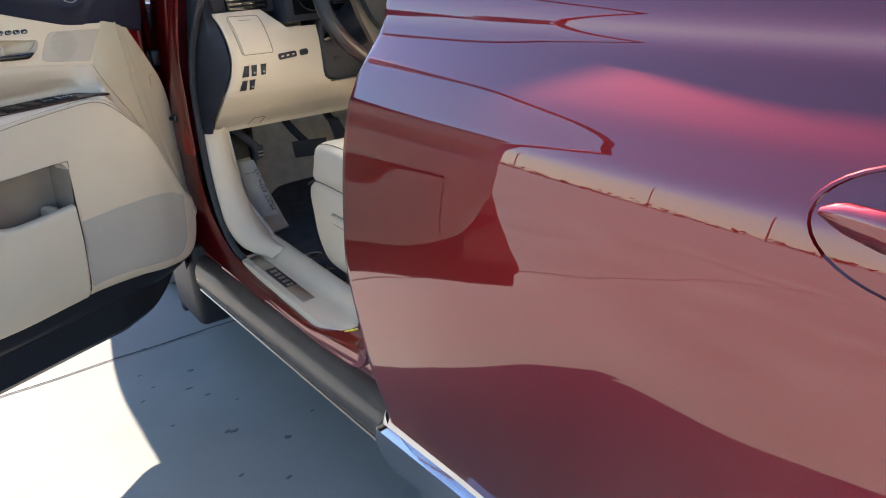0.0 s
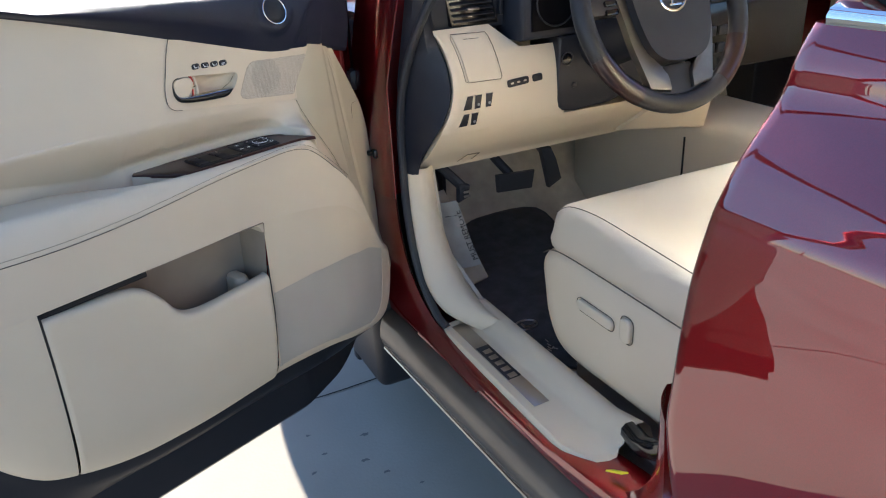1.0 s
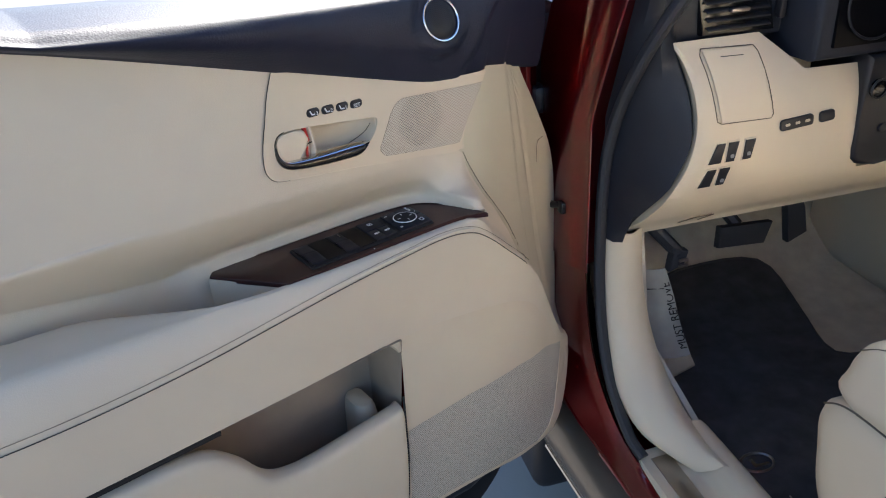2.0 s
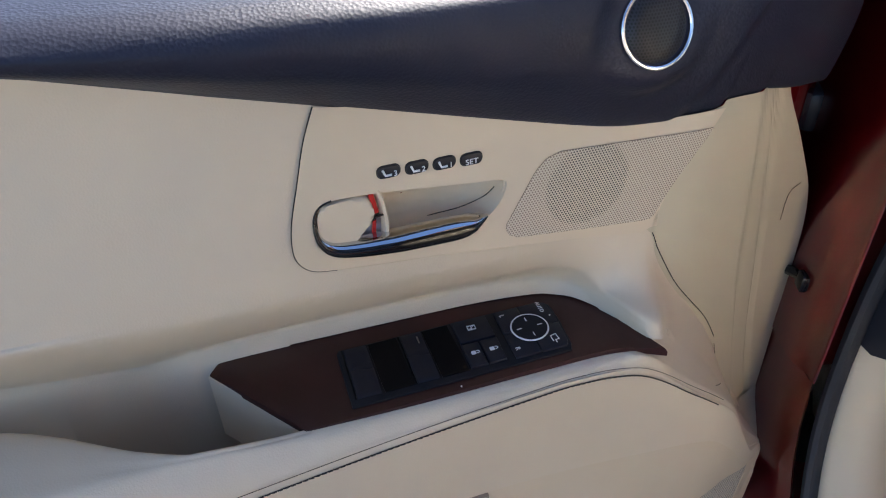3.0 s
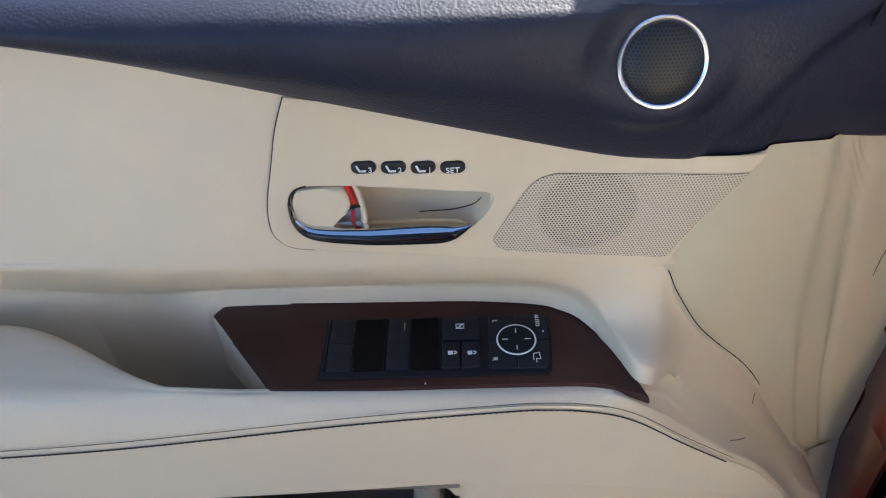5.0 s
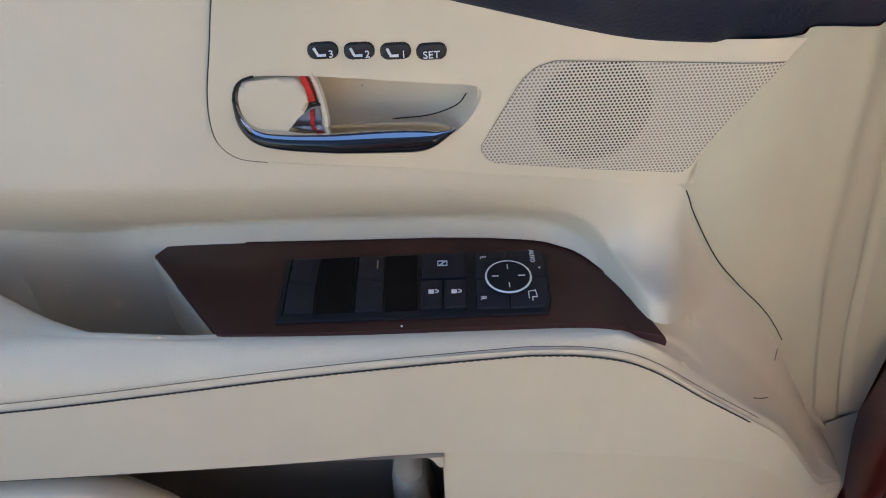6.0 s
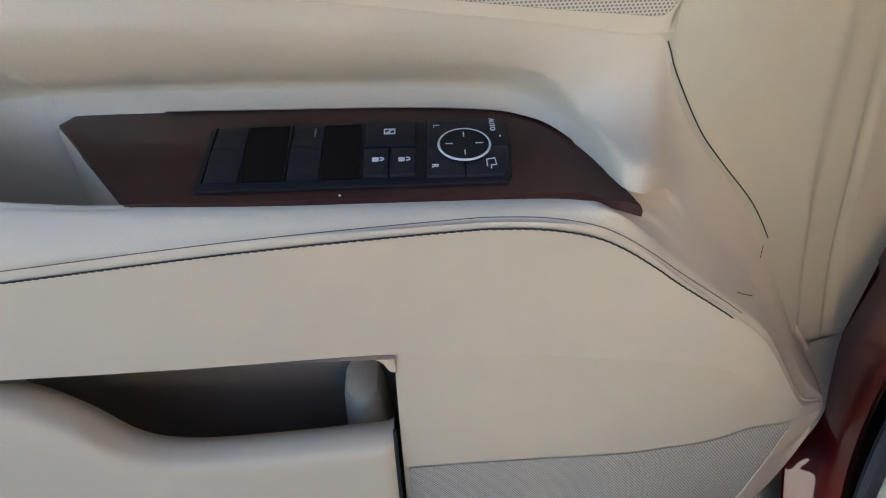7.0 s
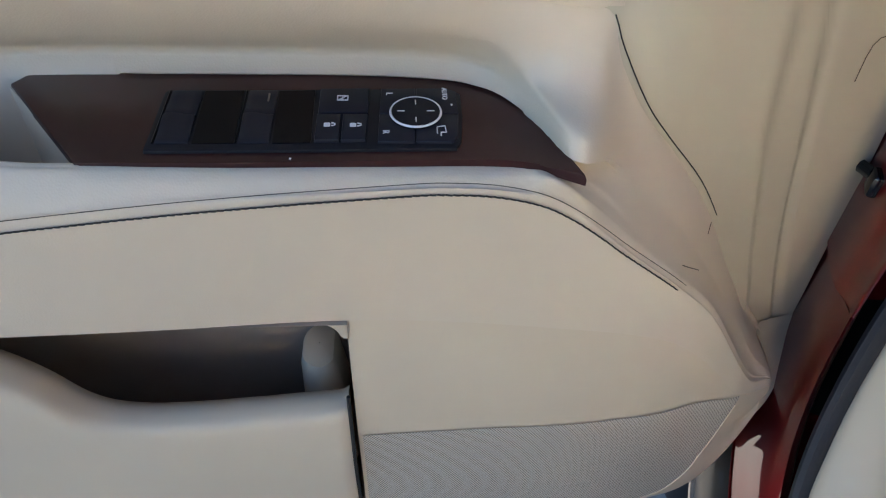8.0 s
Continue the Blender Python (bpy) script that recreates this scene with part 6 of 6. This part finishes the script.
def build_wheel():
    c = Vector((1.254, 2.08, 1.212))
    ax, av = Vector((1, 0, 0)), Vector((0, 0.40, 0.917))
    q = frame_of(c, ax, av)
    r = 0.202
    ring = [c + ax * (math.cos(a) * r) + av * (math.sin(a) * r) for a in steps(0, 6.2832, 72)]
    wheel = part("steering_wheel", tube(ring, 0.0205, 14), GLOSS_LEATHER, car, "dark leather steering wheel")
    for a0, a1 in ((205, 238), (302, 335)):
        seg = [c + ax * (math.cos(radians(a)) * r) + av * (math.sin(radians(a)) * r) for a in steps(a0, a1, 14)]
        part("wood_inlay", tube(seg, 0.0213, 14), RIM_WOOD, wheel, "dark wood rim inlay")
    hub = [(-0.100, 0.055), (-0.092, 0.095), (0, 0.107), (0.092, 0.095), (0.100, 0.055), (0.097, -0.02), (0.078, -0.092), (0.048, -0.122), (0, -0.129), (-0.048, -0.122), (-0.078, -0.092), (-0.097, -0.02)]
    part("hub", plate(q @ pose(0, 0.01, -0.03), [(p.x, p.y) for p in curve([(a, b, 0) for a, b in hub], 5, closed=True)], 0.06, 0.018, 4), GLOSS_LEATHER, wheel, "black airbag cover")
    em = q @ pose(0, 0.005, 0.031)
    part("emblem", tube([em @ Vector((0.032 * math.cos(a), 0.024 * math.sin(a), 0)) for a in steps(0, 6.2832, 32)], 0.0032, 8), CHROME, wheel, "chrome oval emblem")
    part("emblem_bar", plate(em @ pose(-0.002, 0.002, -0.002, 0, 0, 75), round_rect(0.034, 0.005, 0.002, 2), 0.004, 0.001), CHROME, wheel)
    part("emblem_bar", plate(em @ pose(0.004, -0.012, -0.002), round_rect(0.032, 0.005, 0.002, 2), 0.004, 0.001), CHROME, wheel)
    for s in (-1, 1):
        arm = [(s * 0.07, 0.055), (s * 0.19, 0.045), (s * 0.19, -0.005), (s * 0.08, -0.005)]
        part("spoke", plate(q @ pose(0, 0, -0.018), arm, 0.022, 0.006), BLACK, wheel, "black wheel spoke")
        edge = curve([(0.168, 0.082, 0), (0.142, 0.062, 0), (0.124, 0.03, 0), (0.114, -0.02, 0), (0.106, -0.07, 0), (0.094, -0.118, 0), (0.082, -0.165, 0)], 5)
        back = curve([(0.030, -0.175, 0), (0.034, -0.135, 0), (0.060, -0.104, 0), (0.085, -0.04, 0), (0.094, 0.03, 0), (0.112, 0.078, 0), (0.150, 0.102, 0)], 5)
        trim = [(s * p[0], p[1]) for p in edge] + [(s * p[0], p[1]) for p in back]
        part("spoke_trim", plate(q @ pose(0, 0, -0.008), trim if s > 0 else trim[::-1], 0.018, 0.005, 2), WHEEL_METAL, wheel, "satin metal spoke trim")
        for k in range(3):
            part("wheel_key", plate(q @ pose(s * 0.135, 0.035 - k * 0.018, 0.004), round_rect(0.03, 0.012, 0.004), 0.006, 0.002), GLOSS, wheel)
    part("lower_spoke", plate(q @ pose(0, 0, -0.018), [(-0.06, -0.12), (-0.075, -0.185), (0.075, -0.185), (0.06, -0.12)], 0.018, 0.005), BLACK, wheel, "black lower spoke")


WHEEL_METAL = vary(shader("dull_wheel_metal", (0.17, 0.16, 0.155), 0.42, 1.0), (0.13, 0.12, 0.115), (0.17, 0.16, 0.15), 30, 4)
GLOSS_LEATHER = relief(vary(shader("black_leather", (0.02, 0.02, 0.021), 0.38, 0, 0, 0.03, 0.3), (0.016, 0.016, 0.017), (0.026, 0.026, 0.027), 12, 4, (0.33, 0.45)), 700, 0.25, 0.0005, "cells")
build_wheel()


def build_pedals():
    brake = part("brake_pedal", slab([Vector(p) for p in ((1.162, 2.61, 0.708), (1.288, 2.61, 0.70), (1.294, 2.635, 0.634), (1.18, 2.635, 0.642))], (0, 0.02, -0.004), 0.005), RUBBER, car, "black rubber brake pedal")
    part("pedal_arm", tube(curve([(1.22, 2.64, 0.69), (1.18, 2.70, 0.76), (1.15, 2.80, 0.88)], 5), 0.014, 8), BLACK, brake)
    gas = part("accelerator_pedal", slab([Vector(p) for p in ((1.302, 2.60, 0.765), (1.338, 2.60, 0.762), (1.36, 2.605, 0.72), (1.398, 2.63, 0.645), (1.36, 2.64, 0.618), (1.325, 2.61, 0.70))], (0, 0.02, 0), 0.005), RUBBER, car, "black accelerator pedal")
    part("pedal_arm", tube(curve([(1.33, 2.62, 0.74), (1.31, 2.68, 0.80), (1.30, 2.78, 0.9)], 5), 0.014, 8), BLACK, gas)
    park = part("parking_pedal", slab([Vector(p) for p in ((0.968, 2.475, 0.762), (1.0, 2.475, 0.752), (1.006, 2.495, 0.712), (0.975, 2.495, 0.70))], (0, 0.02, 0), 0.006), RUBBER, car, "small parking brake pedal")
    part("pedal_arm", tube(curve([(0.985, 2.49, 0.745), (0.955, 2.50, 0.78), (0.92, 2.52, 0.82)], 5), 0.013, 8), BLACK, park)
    for k in range(2):
        part("pedal_mark", box((0.978, 2.470, 0.735 - k * 0.012), (0.996, 2.476, 0.74 - k * 0.012), 0.001), SATIN, park)


build_pedals()


def build_seat():
    def loft(outline, x0, x1, edge, bulge=0.0):
        """A cushion: an outline in y and z, rounded towards both sides, with a slightly domed middle."""
        pts = curve([(y, z, 0) for y, z in outline], 5, closed=True)
        cy = sum(p.x for p in pts) / len(pts)
        cz = sum(p.y for p in pts) / len(pts)
        rows = []
        for f, k in ((0, 0.0), (0.0, 0.86), (0.08, 0.93), (0.3, 0.98), (0.65, 1.0), (1.0, 1.0)):
            rows.append((x0 + f * edge, k))
        rows += [(x0 + edge + (x1 - x0 - 2 * edge) * f, 1.0 + bulge * math.sin(f * 3.1416)) for f in steps(0, 1, 8)[1:-1]]
        rows += [(x1 - f * edge, k) for f, k in ((1.0, 1.0), (0.65, 1.0), (0.3, 0.98), (0.08, 0.93), (0.0, 0.86), (0, 0.0))]
        def shrink(p, k):
            d = 0.05 * (1 - k) / 0.14 if k > 0.5 else None
            v = Vector((p.x - cy, p.y - cz))
            if d is None:
                v = v * 0.0008
            else:
                v = v * (1 - d / max(v.length, 0.06)) if k < 1 else v * k
            return (cy + v.x, cz + v.y)
        grid = []
        for x, k in rows:
            grid.append([(x, *shrink(p, k)) for p in pts])
        return sheet(grid, closed=True)
    seat = part("driver_seat", loft([(2.045, 0.752), (2.05, 0.80), (2.03, 0.845), (1.98, 0.868), (1.88, 0.872), (1.7, 0.858), (1.5, 0.845), (1.38, 0.83), (1.38, 0.72), (1.6, 0.73), (1.85, 0.745)], 0.952, 1.56, 0.045, 0.012), BEIGE, car, "beige leather driver seat cushion")
    part("seat_base", loft([(2.068, 0.715), (2.062, 0.66), (2.046, 0.59), (2.0, 0.535), (1.9, 0.522), (1.7, 0.53), (1.4, 0.54), (1.4, 0.76), (1.6, 0.765), (1.85, 0.768), (1.98, 0.766), (2.045, 0.748)], 0.945, 1.565, 0.03), BEIGE_HARD, seat, "beige plastic seat side cover")
    part("backrest", loft([(1.42, 0.80), (1.50, 0.86), (1.46, 1.1), (1.36, 1.40), (1.24, 1.58), (1.14, 1.56), (1.22, 1.2), (1.28, 0.85)], 0.97, 1.55, 0.05, 0.01), BEIGE, seat, "beige leather backrest")
    line = [(0.9645, y + 0.001, z + 0.002) for y, z in ((2.03, 0.835), (1.985, 0.861), (1.90, 0.871), (1.78, 0.866), (1.62, 0.856), (1.45, 0.845))]
    part("piping", tube(curve(line, 6), 0.0010, 6), SEAM, seat, "dark seam along the cushion")
    part("cushion_gap", tube(curve([(0.9445, y, z) for y, z in ((2.05, 0.742), (2.0, 0.764), (1.85, 0.767), (1.6, 0.764))], 5), 0.0014, 6), SEAM, seat)
    # power controls
    part("seat_control", slab([Vector((0.938, y, z)) for y, z in [(1.867 + a, 0.681 + b) for a, b in round_rect(0.112, 0.024, 0.011)]], (0.012, 0, 0), 0.004, 3), BEIGE_HARD, seat, "beige seat slide control")
    part("control_gap", tube([Vector((0.9435, 1.867 + a, 0.681 + b)) for a, b in round_rect(0.118, 0.03, 0.013) + round_rect(0.118, 0.03, 0.013)[:1]], 0.0009, 5), SEAM, seat)
    part("seat_control", slab([Vector((0.936, y, z)) for y, z in [(1.772 + a, 0.692 + b) for a, b in round_rect(0.03, 0.05, 0.012)]], (0.014, 0, 0), 0.005, 3), BEIGE_HARD, seat, "beige backrest control")
    part("control_gap", tube([Vector((0.9435, 1.772 + a, 0.692 + b)) for a, b in round_rect(0.036, 0.056, 0.014) + round_rect(0.036, 0.056, 0.014)[:1]], 0.0009, 5), SEAM, seat)
    part("seat_rail", box((1.0, 1.4, 0.44), (1.06, 2.0, 0.53), 0.006), SATIN, seat, "metal seat rail")


build_seat()


# -- loose things in the footwell
def build_mat():
    out = curve([(0.972, 2.06, 0), (0.968, 2.3, 0), (0.975, 2.52, 0), (1.06, 2.60, 0), (1.12, 2.76, 0), (1.22, 2.80, 0), (1.40, 2.78, 0), (1.40, 2.62, 0), (1.36, 2.45, 0), (1.50, 2.40, 0), (1.55, 2.2, 0), (1.54, 1.95, 0), (1.2, 1.92, 0)], 4, closed=True)
    mat = thing("floor_mat", "charcoal carpet floor mat lying in the driver's footwell", "floor mat")
    part("carpet_top", slab([(p.x, p.y, 0.452 + max(0.0, p.y - 2.6) * 0.25) for p in out], (0, 0, -0.011), 0.003), MAT, mat, "charcoal pile")
    part("binding", tube([Vector((p.x, p.y, 0.449 + max(0.0, p.y - 2.6) * 0.25)) for p in out] + [Vector((out[0].x, out[0].y, 0.449))], 0.005, 6), RUBBER, mat, "black bound edge")
    part("mat_badge", tube([Vector((1.01 + 0.03 * math.cos(a), 2.225 + 0.022 * math.sin(a), 0.4535)) for a in steps(0, 6.2832, 24)], 0.0025, 6), SATIN, mat, "pale oval badge")
    part("mat_badge", slab([(1.0, 2.235, 0.4545), (1.0, 2.215, 0.4545), (1.03, 2.215, 0.4545), (1.03, 2.22, 0.4545), (1.006, 2.22, 0.4545), (1.006, 2.235, 0.4545)], (0, 0, -0.002)), SATIN, mat)
    for k in range(6):
        a = random.uniform(0, 6.28)
        p = Vector((0.995 + random.uniform(-0.01, 0.02), 2.105 + random.uniform(-0.025, 0.025), 0.454))
        part("mat_print", tube([p, p + Vector((0.012 * math.cos(a), 0.012 * math.sin(a), 0.0005))], 0.0014, 5), SATIN, mat)


def build_paper():
    sheet_paper = thing("paper_sheet", "pale protective paper sheet leaning beside the foot rest", "paper")
    a, b, c, d = Vector((0.925, 2.535, 0.70)), Vector((0.972, 2.51, 0.705)), Vector((1.012, 2.46, 0.528)), Vector((0.945, 2.475, 0.525))
    rows = []
    for f in steps(0, 1, 10):
        l, r = a.lerp(d, f), b.lerp(c, f)
        rows.append([l.lerp(r, g) + Vector((0, -0.006 * math.sin(g * 3.1) - 0.004 * math.sin(f * 7), 0)) for g in steps(0, 1, 6)])
    part("leaf", thick(sheet(rows), 0.003), PAPER, sheet_paper, "creased pale paper")
    down = (c - b).normalized()
    right = (b - a).normalized()
    m = frame_of(b.lerp(c, 0.52) - right * 0.011 + Vector((0, -0.012, 0)), -down, -right + down * right.dot(down))
    letters("MUST REMOVE", 0.022, m, GAP, sheet_paper, "print")
    part("print_bar", tube([a.lerp(d, 0.2).lerp(b.lerp(c, 0.2), g) + Vector((0, -0.012, 0)) for g in (0.15, 0.7)], 0.0012, 5), GAP, sheet_paper)


build_mat()
build_paper()
